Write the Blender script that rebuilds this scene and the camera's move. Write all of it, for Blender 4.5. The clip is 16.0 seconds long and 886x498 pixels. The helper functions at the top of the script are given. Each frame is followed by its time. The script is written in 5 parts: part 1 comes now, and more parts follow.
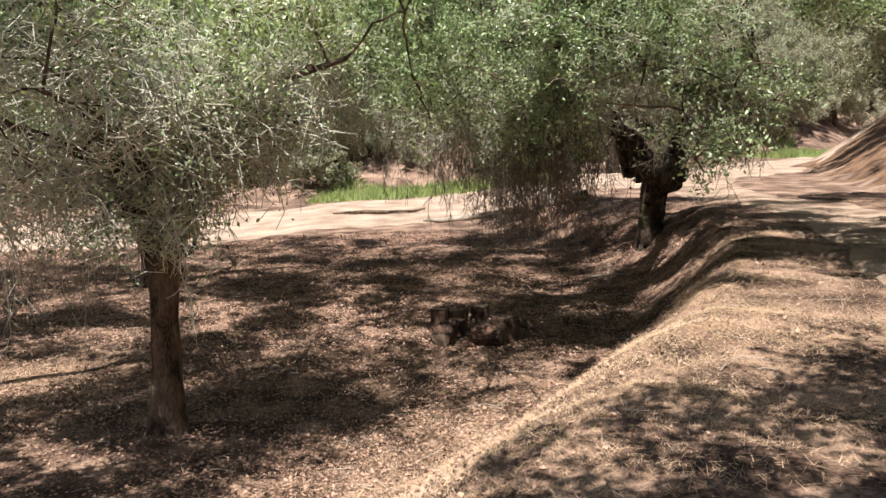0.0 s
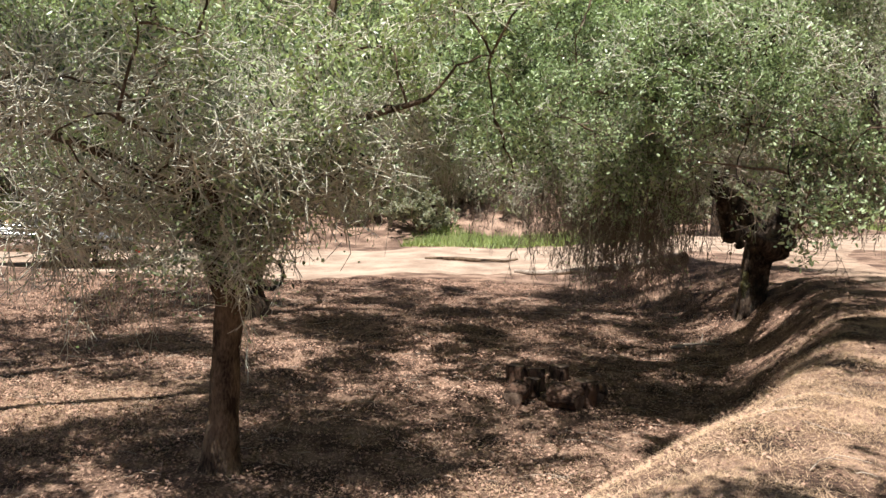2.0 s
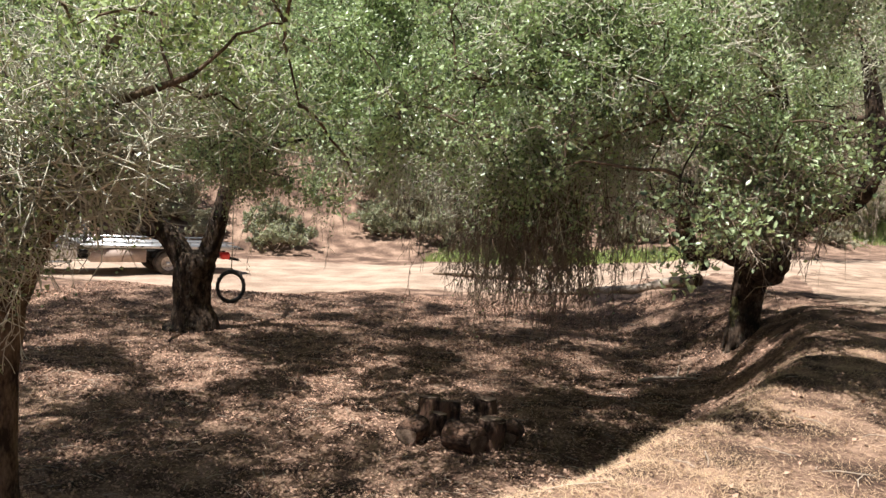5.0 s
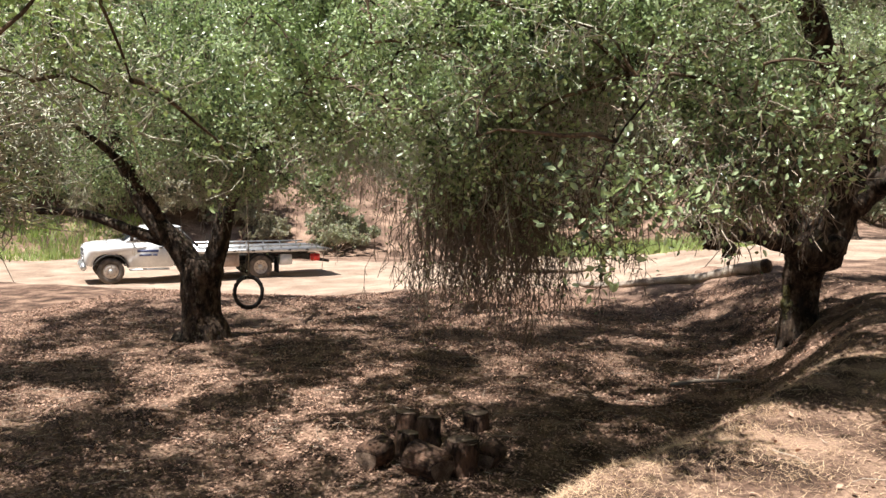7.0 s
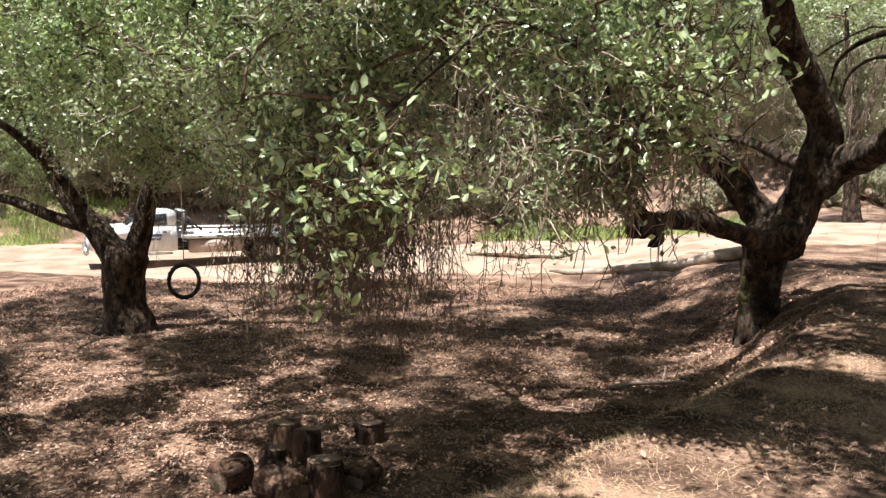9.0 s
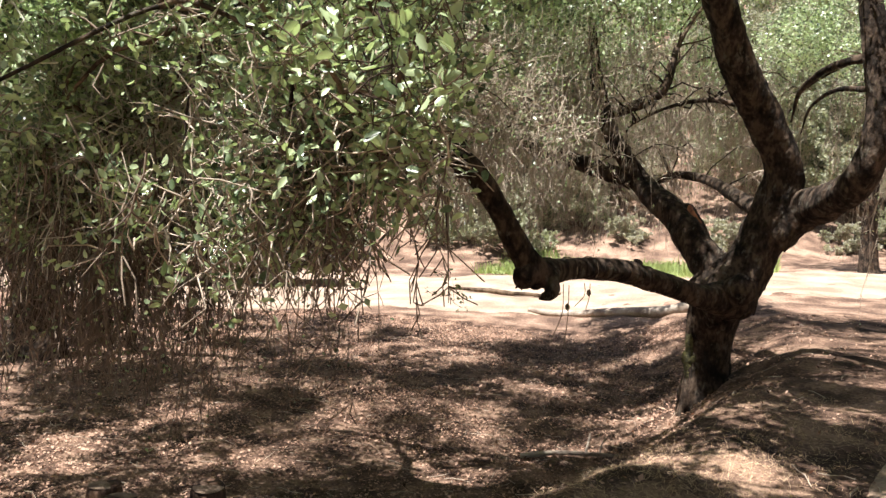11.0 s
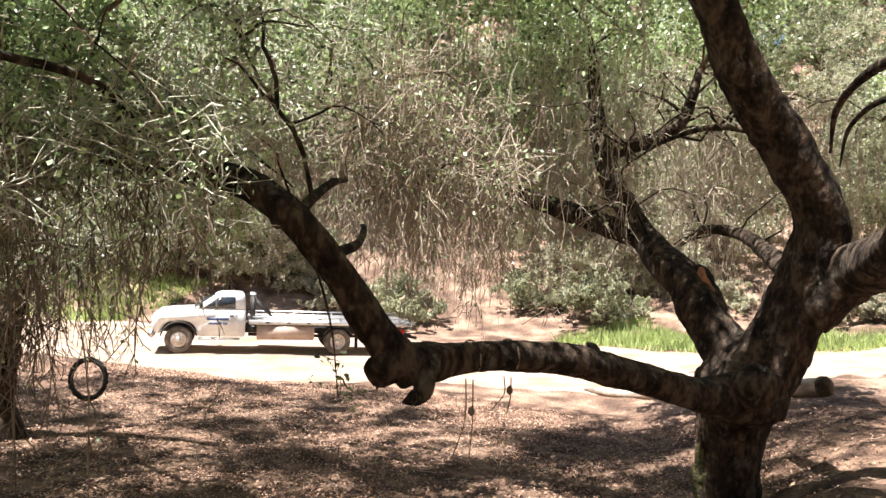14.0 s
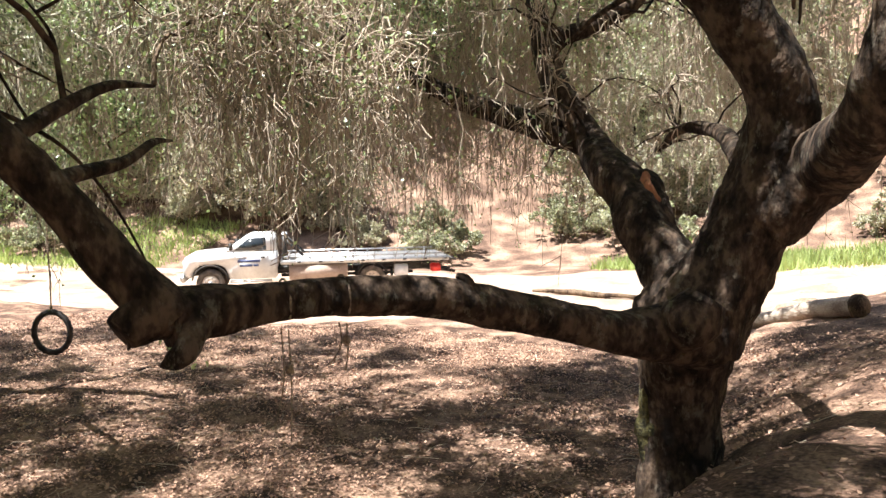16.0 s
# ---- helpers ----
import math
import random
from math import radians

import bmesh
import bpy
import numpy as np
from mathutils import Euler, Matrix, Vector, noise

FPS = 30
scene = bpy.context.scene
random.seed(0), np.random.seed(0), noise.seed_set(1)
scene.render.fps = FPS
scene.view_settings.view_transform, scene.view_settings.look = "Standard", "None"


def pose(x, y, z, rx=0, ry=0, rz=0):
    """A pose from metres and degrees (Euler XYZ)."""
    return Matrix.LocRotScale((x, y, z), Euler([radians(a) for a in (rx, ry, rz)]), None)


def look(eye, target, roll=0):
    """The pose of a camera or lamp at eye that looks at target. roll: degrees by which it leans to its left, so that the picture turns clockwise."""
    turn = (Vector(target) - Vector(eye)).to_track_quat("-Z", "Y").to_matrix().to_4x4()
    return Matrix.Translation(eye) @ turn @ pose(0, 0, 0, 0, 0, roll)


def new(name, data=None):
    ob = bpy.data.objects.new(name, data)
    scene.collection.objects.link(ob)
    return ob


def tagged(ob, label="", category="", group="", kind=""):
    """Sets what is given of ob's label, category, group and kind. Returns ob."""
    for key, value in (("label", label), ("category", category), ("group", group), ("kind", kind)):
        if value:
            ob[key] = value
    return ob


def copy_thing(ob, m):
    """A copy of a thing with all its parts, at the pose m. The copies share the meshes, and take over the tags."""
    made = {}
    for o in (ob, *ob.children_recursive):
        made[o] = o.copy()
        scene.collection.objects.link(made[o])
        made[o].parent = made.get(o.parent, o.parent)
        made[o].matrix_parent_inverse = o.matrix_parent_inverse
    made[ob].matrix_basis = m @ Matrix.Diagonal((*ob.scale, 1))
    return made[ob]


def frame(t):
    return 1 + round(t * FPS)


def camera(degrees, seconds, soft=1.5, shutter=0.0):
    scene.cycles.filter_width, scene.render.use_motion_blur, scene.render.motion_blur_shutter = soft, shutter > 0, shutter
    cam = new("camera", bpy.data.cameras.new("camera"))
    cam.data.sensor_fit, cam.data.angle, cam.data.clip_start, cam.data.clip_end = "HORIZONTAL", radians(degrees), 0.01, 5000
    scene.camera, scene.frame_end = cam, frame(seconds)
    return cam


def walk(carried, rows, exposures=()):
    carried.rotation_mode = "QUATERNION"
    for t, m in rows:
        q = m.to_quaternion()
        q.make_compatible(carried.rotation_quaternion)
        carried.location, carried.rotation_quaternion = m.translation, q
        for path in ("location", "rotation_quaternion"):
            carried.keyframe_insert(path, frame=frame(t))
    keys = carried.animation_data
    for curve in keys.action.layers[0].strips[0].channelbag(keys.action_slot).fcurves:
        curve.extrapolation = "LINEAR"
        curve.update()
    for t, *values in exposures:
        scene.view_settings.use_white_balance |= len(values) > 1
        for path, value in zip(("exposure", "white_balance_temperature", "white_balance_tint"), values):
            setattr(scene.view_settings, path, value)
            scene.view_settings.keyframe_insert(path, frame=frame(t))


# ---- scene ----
cam = camera(57.8, 16.0, soft=1.5)
METRES, EYE, TILT, LEAN, TURN = 13.0, 2.795, 0.0, 0.0, 0.0
ROWS = [
    (0.0, 0.0, 0.0, 0.0, -0.16, -8.15, 1.13),
    (0.5, -0.0009, -0.0015, 0.001, 1.41, -8.72, 1.52),
    (1.0, -0.0016, 0.0015, -0.0006, 1.78, -8.72, 0.78),
    (1.5, 0.0018, 0.01, -0.001, 3.56, -7.11, -1.14),
    (2.0, 0.0165, 0.0294, -0.001, 7.23, -4.77, -2.27),
    (2.5, 0.0358, 0.0515, -0.0019, 7.71, -3.4, -3.74),
    (3.0, 0.0611, 0.0725, -0.0025, 7.37, -2.91, -3.59),
    (3.5, 0.0866, 0.0911, -0.0034, 8.15, -3.51, -3.88),
    (4.0, 0.1114, 0.1131, -0.0031, 8.99, -3.74, -2.87),
    (4.5, 0.1358, 0.1302, -0.0028, 10.93, -3.92, -1.88),
    (5.0, 0.1562, 0.1543, -0.0039, 12.23, -3.84, -3.22),
    (7.5, 0.2546, 0.2951, -0.0066, 20.75, -5.11, 0.09),
    (8.0, 0.2714, 0.3196, -0.0065, 22.09, -6.22, -0.09),
    (8.5, 0.2841, 0.3506, -0.0076, 22.03, -6.09, -0.22),
    (9.0, 0.3043, 0.3819, -0.0073, 20.16, -5.67, -0.23),
    (9.5, 0.32, 0.416, -0.0066, 18.47, -5.29, -1.95),
    (10.0, 0.3397, 0.4464, -0.0049, 19.4, -4.47, -2.35),
    (12.5, 0.4218, 0.6063, -0.0004, 26.78, -3.21, -3.25),
    (13.0, 0.4298, 0.6397, -0.0003, 26.85, -3.0, -4.16),
    (13.5, 0.4381, 0.6727, 0.0005, 28.17, -2.05, -3.35),
    (14.0, 0.4403, 0.7082, 0.0012, 31.58, 0.44, -2.41),
    (14.5, 0.4498, 0.7414, -0.0012, 34.05, -1.31, -0.69),
    (15.0, 0.4555, 0.7754, -0.0038, 35.46, -3.55, -0.72),
    (15.5, 0.4658, 0.8093, -0.004, 36.52, -4.0, -0.13),
    (16.0, 0.4746, 0.8453, -0.006, 36.19, -4.45, 0.83),
]
walk_exposures = [(0.0, 0.83), (5.0, 0.84), (7.5, 0.98), (9.5, 1.18), (12.0, 1.44), (14.0, 1.64), (16.0, 1.80)]
walk(cam, [(t, pose(0, 0, EYE, TILT, LEAN, TURN) @ pose(METRES * x, METRES * y, METRES * z, 90 + pitch, roll, yaw)) for t, x, y, z, yaw, pitch, roll in ROWS], walk_exposures)

# ---- daylight ----
SUN_UP, SUN_AZ = 69.0, 236.0      # elevation, and azimuth counted from +x towards +y
world = bpy.data.worlds.new("world")
scene.world = world
world.use_nodes = True
wn = world.node_tree
sky = wn.nodes.new("ShaderNodeTexSky")
sky.sky_type = 'NISHITA'
sky.sun_disc = False
sky.sun_elevation = radians(SUN_UP)
sky.sun_rotation = radians(90 - SUN_AZ)
wn.links.new(sky.outputs[0], wn.nodes["Background"].inputs[0])
wn.nodes["Background"].inputs[1].default_value = 0.05
sun = new("sun", bpy.data.lights.new("sun", 'SUN'))
sun.data.energy = 5.0
sun.data.angle = radians(0.53)
sun.data.color = (1.0, 0.97, 0.935)
su, sa = radians(SUN_UP), radians(SUN_AZ)
sun_from = Vector((math.cos(su) * math.cos(sa), math.cos(su) * math.sin(sa), math.sin(su)))
sun.matrix_world = look(sun_from * 60, (0, 0, 0))

rng = np.random.default_rng(7)


# ---- materials ----
def mat(name, dark, light, scale=6.0, rough=0.8, metal=0.0, bump=0.0, bump_scale=40.0, fine=60.0, island=0.0, objrand=0.0,
        translucent=0.0, spec=0.5, stretch=(1, 1, 1), third=None, spots=None):
    """A surface with broad stains and fine grain between two colours."""
    m = bpy.data.materials.new(name)
    m.use_nodes = True
    nt = m.node_tree
    b = nt.nodes["Principled BSDF"]
    N, L = nt.nodes.new, nt.links.new
    co = N("ShaderNodeTexCoord")
    mp = N("ShaderNodeMapping")
    mp.inputs["Scale"].default_value = stretch
    L(co.outputs["Object"], mp.inputs["Vector"])
    n1 = N("ShaderNodeTexNoise")
    n1.inputs["Scale"].default_value, n1.inputs["Detail"].default_value = scale, 5
    n2 = N("ShaderNodeTexNoise")
    n2.inputs["Scale"].default_value, n2.inputs["Detail"].default_value = fine, 4
    L(mp.outputs[0], n1.inputs["Vector"]), L(mp.outputs[0], n2.inputs["Vector"])
    add = N("ShaderNodeMath")
    add.operation = 'MULTIPLY_ADD'
    add.inputs[1].default_value = 0.55
    L(n2.outputs["Fac"], add.inputs[0]), L(n1.outputs["Fac"], add.inputs[2])
    last = add.outputs[0]
    for kind, amount in (("ShaderNodeNewGeometry", island), ("ShaderNodeObjectInfo", objrand)):
        if amount:
            g = N(kind)
            k = N("ShaderNodeMath")
            k.operation = 'MULTIPLY_ADD'
            k.inputs[1].default_value = amount
            L(g.outputs["Random Per Island" if island and kind == "ShaderNodeNewGeometry" else "Random"], k.inputs[0])
            L(last, k.inputs[2])
            last = k.outputs[0]
    ramp = N("ShaderNodeValToRGB")
    total = 0.5 + 0.275 + 0.5 * (island + objrand)
    spread = 0.16 + 0.45 * (island + objrand)
    ramp.color_ramp.elements[0].position = max(0.0, total - spread)
    ramp.color_ramp.elements[1].position = min(1.0, total + spread)
    ramp.color_ramp.elements[0].color = (*dark, 1)
    ramp.color_ramp.elements[1].color = (*light, 1)
    if third:
        e = ramp.color_ramp.elements.new(min(0.98, total))
        e.color = (*third, 1)
    L(last, ramp.inputs[0])
    colour = ramp.outputs[0]
    if spots:
        n4 = N("ShaderNodeTexNoise")
        n4.inputs["Scale"].default_value, n4.inputs["Detail"].default_value, n4.inputs["Roughness"].default_value = 10.0, 8, 0.7
        L(mp.outputs[0], n4.inputs["Vector"])
        edge = N("ShaderNodeMapRange")
        edge.inputs["From Min"].default_value, edge.inputs["From Max"].default_value = 0.57, 0.66
        edge.inputs["To Max"].default_value = 0.75
        L(n4.outputs["Fac"], edge.inputs["Value"])
        patch = N("ShaderNodeMix")
        patch.data_type = 'RGBA'
        patch.inputs["B"].default_value = (*spots, 1)
        L(edge.outputs[0], patch.inputs["Factor"])
        L(colour, patch.inputs["A"])
        colour = patch.outputs["Result"]
    L(colour, b.inputs["Base Color"])
    b.inputs["Roughness"].default_value = rough
    b.inputs["Metallic"].default_value = metal
    b.inputs["Specular IOR Level"].default_value = spec
    if bump:
        n3 = N("ShaderNodeTexNoise")
        n3.inputs["Scale"].default_value, n3.inputs["Detail"].default_value = bump_scale, 6
        L(mp.outputs[0], n3.inputs["Vector"])
        bp = N("ShaderNodeBump")
        bp.inputs["Strength"].default_value, bp.inputs["Distance"].default_value = bump, 0.03
        L(n3.outputs["Fac"], bp.inputs["Height"])
        L(bp.outputs[0], b.inputs["Normal"])
    if translucent:
        tr = N("ShaderNodeBsdfTranslucent")
        hue = N("ShaderNodeMix")
        hue.data_type, hue.blend_type = 'RGBA', 'MULTIPLY'
        hue.inputs["Factor"].default_value = 1.0
        hue.inputs["B"].default_value = (1.24, 1.36, 0.88, 1)
        L(ramp.outputs[0], hue.inputs["A"])
        L(hue.outputs["Result"], tr.inputs["Color"])
        mix = N("ShaderNodeMixShader")
        mix.inputs[0].default_value = translucent
        L(b.outputs[0], mix.inputs[1]), L(tr.outputs[0], mix.inputs[2])
        L(mix.outputs[0], nt.nodes["Material Output"].inputs["Surface"])
    return m


M_SOIL = mat("soil_with_litter", (0.045, 0.027, 0.019), (0.33, 0.215, 0.15), 2.2, 0.95, bump=1.0, bump_scale=22, fine=34, spec=0.2, third=(0.145, 0.088, 0.062))
M_HILL = mat("pale_hillside_soil", (0.085, 0.052, 0.038), (0.37, 0.25, 0.18), 1.1, 0.95, bump=0.9, bump_scale=14, fine=22, spec=0.2, third=(0.19, 0.12, 0.085))
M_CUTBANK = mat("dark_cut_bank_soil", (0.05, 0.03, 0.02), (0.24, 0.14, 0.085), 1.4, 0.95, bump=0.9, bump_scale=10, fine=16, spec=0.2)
M_DUST = mat("pale_road_dust", (0.27, 0.19, 0.137), (0.47, 0.355, 0.268), 0.9, 0.95, bump=0.35, bump_scale=14, fine=18, spec=0.2)
M_TRAIL = mat("trail_dirt", (0.17, 0.115, 0.08), (0.46, 0.33, 0.24), 1.6, 0.95, bump=0.6, bump_scale=25, fine=40, spec=0.2)
M_LITTER = mat("fallen_leaves", (0.065, 0.034, 0.023), (0.49, 0.312, 0.222), 9, 0.75, island=0.45, spec=0.3, third=(0.235, 0.138, 0.095))
M_STRAW = mat("dry_straw", (0.31, 0.20, 0.125), (0.64, 0.455, 0.30), 5, 0.7, island=0.5, translucent=0.15)
M_GREEN = mat("green_grass", (0.10, 0.145, 0.045), (0.36, 0.43, 0.16), 0.5, 0.6, island=0.5, translucent=0.3)
M_BARK = mat("dark_oak_bark", (0.013, 0.0095, 0.0072), (0.115, 0.080, 0.057), 9, 0.95, bump=1.0, bump_scale=22, fine=30, stretch=(1, 1, 0.55), spec=0.2, third=(0.042, 0.029, 0.021), spots=(0.17, 0.15, 0.118))
M_BARK2 = mat("brown_oak_bark", (0.035, 0.023, 0.016), (0.21, 0.15, 0.10), 6, 0.95, bump=1.0, bump_scale=30, fine=50, stretch=(1, 1, 0.4), spec=0.2)
# lichen grey; its pale tone also stands in for sunlight on one veil
M_TWIG = mat("grey_lichen_and_lit_twig", (0.17, 0.158, 0.115), (0.66, 0.63, 0.51), 4, 0.9, island=0.5, spec=0.2)
M_DEAD = mat("dead_brown_twig", (0.15, 0.12, 0.09), (0.52, 0.43, 0.34), 4, 0.9, island=0.5, spec=0.2)
M_HANG = mat("brown_hanging_twig", (0.075, 0.057, 0.043), (0.28, 0.22, 0.168), 4, 0.9, island=0.5, spec=0.2)
M_LEAF = mat("live_oak_leaf", (0.032, 0.046, 0.020), (0.44, 0.53, 0.30), 3, 0.32, island=0.7, translucent=0.26, third=(0.168, 0.232, 0.118), spec=0.7)
M_LEAF2 = mat("fresh_oak_leaf", (0.045, 0.066, 0.028), (0.48, 0.57, 0.29), 3, 0.32, island=0.65, translucent=0.30, third=(0.175, 0.235, 0.115), spec=0.7)
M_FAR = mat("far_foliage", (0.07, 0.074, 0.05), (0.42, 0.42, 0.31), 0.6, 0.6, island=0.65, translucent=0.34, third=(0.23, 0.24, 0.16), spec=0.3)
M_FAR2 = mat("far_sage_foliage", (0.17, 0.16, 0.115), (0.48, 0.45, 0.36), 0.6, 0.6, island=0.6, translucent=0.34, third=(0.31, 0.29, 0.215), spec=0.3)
M_MOSS = mat("yellow_green_moss", (0.022, 0.021, 0.009), (0.13, 0.115, 0.038), 14, 0.95, bump=0.8, bump_scale=60)
M_WOOD = mat("torn_red_wood", (0.12, 0.042, 0.022), (0.44, 0.17, 0.085), 8, 0.8, bump=0.5, bump_scale=40, stretch=(1, 1, 0.2))
M_LOGBARK = mat("reddish_log_bark", (0.025, 0.016, 0.012), (0.17, 0.10, 0.068), 7, 0.95, bump=1.0, bump_scale=26, fine=40, stretch=(1, 1, 0.4), spec=0.2, third=(0.09, 0.056, 0.04))
M_CUT = mat("weathered_cut_wood", (0.10, 0.066, 0.046), (0.30, 0.21, 0.15), 7, 0.9, bump=0.4, bump_scale=40)
M_LOG = mat("bleached_log", (0.22, 0.17, 0.13), (0.52, 0.44, 0.36), 5, 0.9, bump=0.7, bump_scale=25, stretch=(0.4, 1, 1))
M_RUBBER = mat("black_rubber", (0.012, 0.011, 0.010), (0.035, 0.031, 0.028), 9, 0.75, bump=0.3, bump_scale=60)
M_DUSTYTYRE = mat("dusty_rubber", (0.05, 0.042, 0.035), (0.16, 0.13, 0.105), 6, 0.9, bump=0.3, bump_scale=60)
M_ROPE = mat("weathered_rope", (0.18, 0.13, 0.09), (0.42, 0.33, 0.24), 30, 0.95, bump=0.6, bump_scale=120)
M_WHITE = mat("white_truck_paint", (0.66, 0.66, 0.65), (0.80, 0.80, 0.79), 2, 0.28, fine=12)
M_RIM = mat("dusty_steel_rim", (0.42, 0.36, 0.31), (0.62, 0.55, 0.48), 7, 0.5, metal=0.3)
M_STEEL = mat("brushed_aluminium", (0.45, 0.45, 0.45), (0.66, 0.66, 0.65), 5, 0.35, metal=0.8)
M_DARK = mat("dark_chassis_steel", (0.018, 0.017, 0.016), (0.06, 0.055, 0.05), 6, 0.6, metal=0.3)
M_BOX = mat("dusty_toolbox_paint", (0.30, 0.22, 0.18), (0.46, 0.36, 0.30), 3, 0.55)
M_RED = mat("red_plastic", (0.45, 0.015, 0.012), (0.68, 0.04, 0.03), 6, 0.35)
M_LAMP = mat("clear_lamp_plastic", (0.55, 0.56, 0.58), (0.75, 0.76, 0.78), 6, 0.15)
M_BLUE = mat("blue_lettering", (0.04, 0.06, 0.14), (0.08, 0.10, 0.22), 6, 0.5)
M_GLASS = mat("dark_tinted_glass", (0.015, 0.02, 0.022), (0.03, 0.036, 0.04), 3, 0.06, spec=0.8)


# ---- helpers of this scene ----
def empty(name, m=None):
    e = new(name)
    e.empty_display_size = 0.2
    if m is not None:
        e.matrix_basis = m
    return e


def part(name, bm, material, parent=None, label="", smooth=True):
    """Links a bmesh, or (vertices, faces), as one mesh object under a thing or a part."""
    me = bpy.data.meshes.new(name)
    if isinstance(bm, tuple):
        v, f = bm
        v, f = np.asarray(v, np.float32), np.asarray(f, np.int32)
        me.vertices.add(len(v))
        me.vertices.foreach_set("co", v.ravel())
        k = f.shape[1]
        me.loops.add(f.size)
        me.loops.foreach_set("vertex_index", f.ravel())
        me.polygons.add(len(f))
        me.polygons.foreach_set("loop_start", np.arange(0, f.size, k, dtype=np.int32))
        me.update(calc_edges=True)
        me.validate()
    else:
        bm.to_mesh(me)
        bm.free()
    for p in ((material,) if not isinstance(material, (tuple, list)) else material):
        me.materials.append(p)
    if smooth:
        me.polygons.foreach_set("use_smooth", np.ones(len(me.polygons), bool))
    ob = new(name, me)
    if parent is not None:
        ob.parent = parent
    if label:
        ob["label"] = label
    return ob


def stuff(*args, **more):
    """A part that nobody could count."""
    return tagged(part(*args, **more), kind="stuff")


def spline(points, n):
    """A smooth line of n points through the given ones (Catmull-Rom)."""
    p = np.asarray(points, float)
    p = np.vstack([2 * p[0] - p[1], p, 2 * p[-1] - p[-2]])
    segs = len(p) - 3
    out = []
    for u in np.linspace(0, segs, n):
        i = min(int(u), segs - 1)
        t = u - i
        a, b, c, d = p[i], p[i + 1], p[i + 2], p[i + 3]
        out.append(0.5 * (2 * b + (c - a) * t + (2 * a - 5 * b + 4 * c - d) * t * t + (3 * b - a - 3 * c + d) * t ** 3))
    return np.array(out)


def tubes(lines, radii, sides=4):
    """Many tubes at once: lines (N, K, 3), radii (N, K). Gives vertices and quads."""
    lines, radii = np.asarray(lines, float), np.asarray(radii, float)
    n, k, _ = lines.shape
    tan = np.gradient(lines, axis=1)
    tan /= np.linalg.norm(tan, axis=2, keepdims=True) + 1e-9
    ref = np.where(np.abs(tan[..., 2:3]) > 0.9, np.array([1.0, 0, 0]), np.array([0, 0, 1.0]))
    a = np.cross(tan, ref)
    a /= np.linalg.norm(a, axis=2, keepdims=True) + 1e-9
    b = np.cross(tan, a)
    ang = np.arange(sides) * 2 * np.pi / sides
    v = lines[:, :, None, :] + radii[:, :, None, None] * (np.cos(ang)[None, None, :, None] * a[:, :, None, :] + np.sin(ang)[None, None, :, None] * b[:, :, None, :])
    idx = np.arange(n * k * sides).reshape(n, k, sides)
    q = np.stack([idx[:, :-1, :], np.roll(idx, -1, 2)[:, :-1, :], np.roll(idx, -1, 2)[:, 1:, :], idx[:, 1:, :]], -1)
    return v.reshape(-1, 3), q.reshape(-1, 4)


def limb_mesh(points, radii, rough=0.10, sides=16, seed=0, step=0.07):
    """A gnarled branch or trunk: a closed tube with swellings and ridges."""
    pts = np.asarray(points, float)
    length = np.linalg.norm(np.diff(pts, axis=0), axis=1).sum()
    n = int(max(8, min(140, length / step)))
    line = spline(pts, n)
    rad = np.interp(np.linspace(0, len(radii) - 1, n), np.arange(len(radii)), radii)
    # parallel frame along the line
    tan = np.gradient(line, axis=0)
    tan /= np.linalg.norm(tan, axis=1, keepdims=True)
    a = np.cross(tan[0], (0.3, 0.9, 0.2))
    verts, faces = [], []
    for i in range(n):
        a = a - tan[i] * a.dot(tan[i])
        a /= np.linalg.norm(a)
        b = np.cross(tan[i], a)
        for s in range(sides):
            g = 2 * math.pi * s / sides
            d = a * math.cos(g) + b * math.sin(g)
            q = line[i] + d * rad[i]
            w = noise.noise(Vector(q * 3.1) + Vector((seed, 0, 0))) * 1.2 + noise.noise(Vector(q * 9.0) + Vector((0, seed, 0))) * 0.6
            w += 0.4 * math.sin(g * 4 + seed + i * 0.10) + 0.45 * noise.noise(Vector(q * 21.0))
            verts.append(line[i] + d * rad[i] * (1 + rough * w))
    for i in range(n - 1):
        for s in range(sides):
            t = (s + 1) % sides
            faces.append((i * sides + s, i * sides + t, (i + 1) * sides + t, (i + 1) * sides + s))
    bm = bmesh.new()
    vs = [bm.verts.new(v) for v in verts]
    for f in faces:
        bm.faces.new([vs[j] for j in f])
    bm.faces.new(vs[:sides][::-1])
    bm.faces.new(vs[-sides:])
    return bm


def unit(n):
    d = rng.normal(size=(n, 3))
    return d / np.linalg.norm(d, axis=1, keepdims=True)


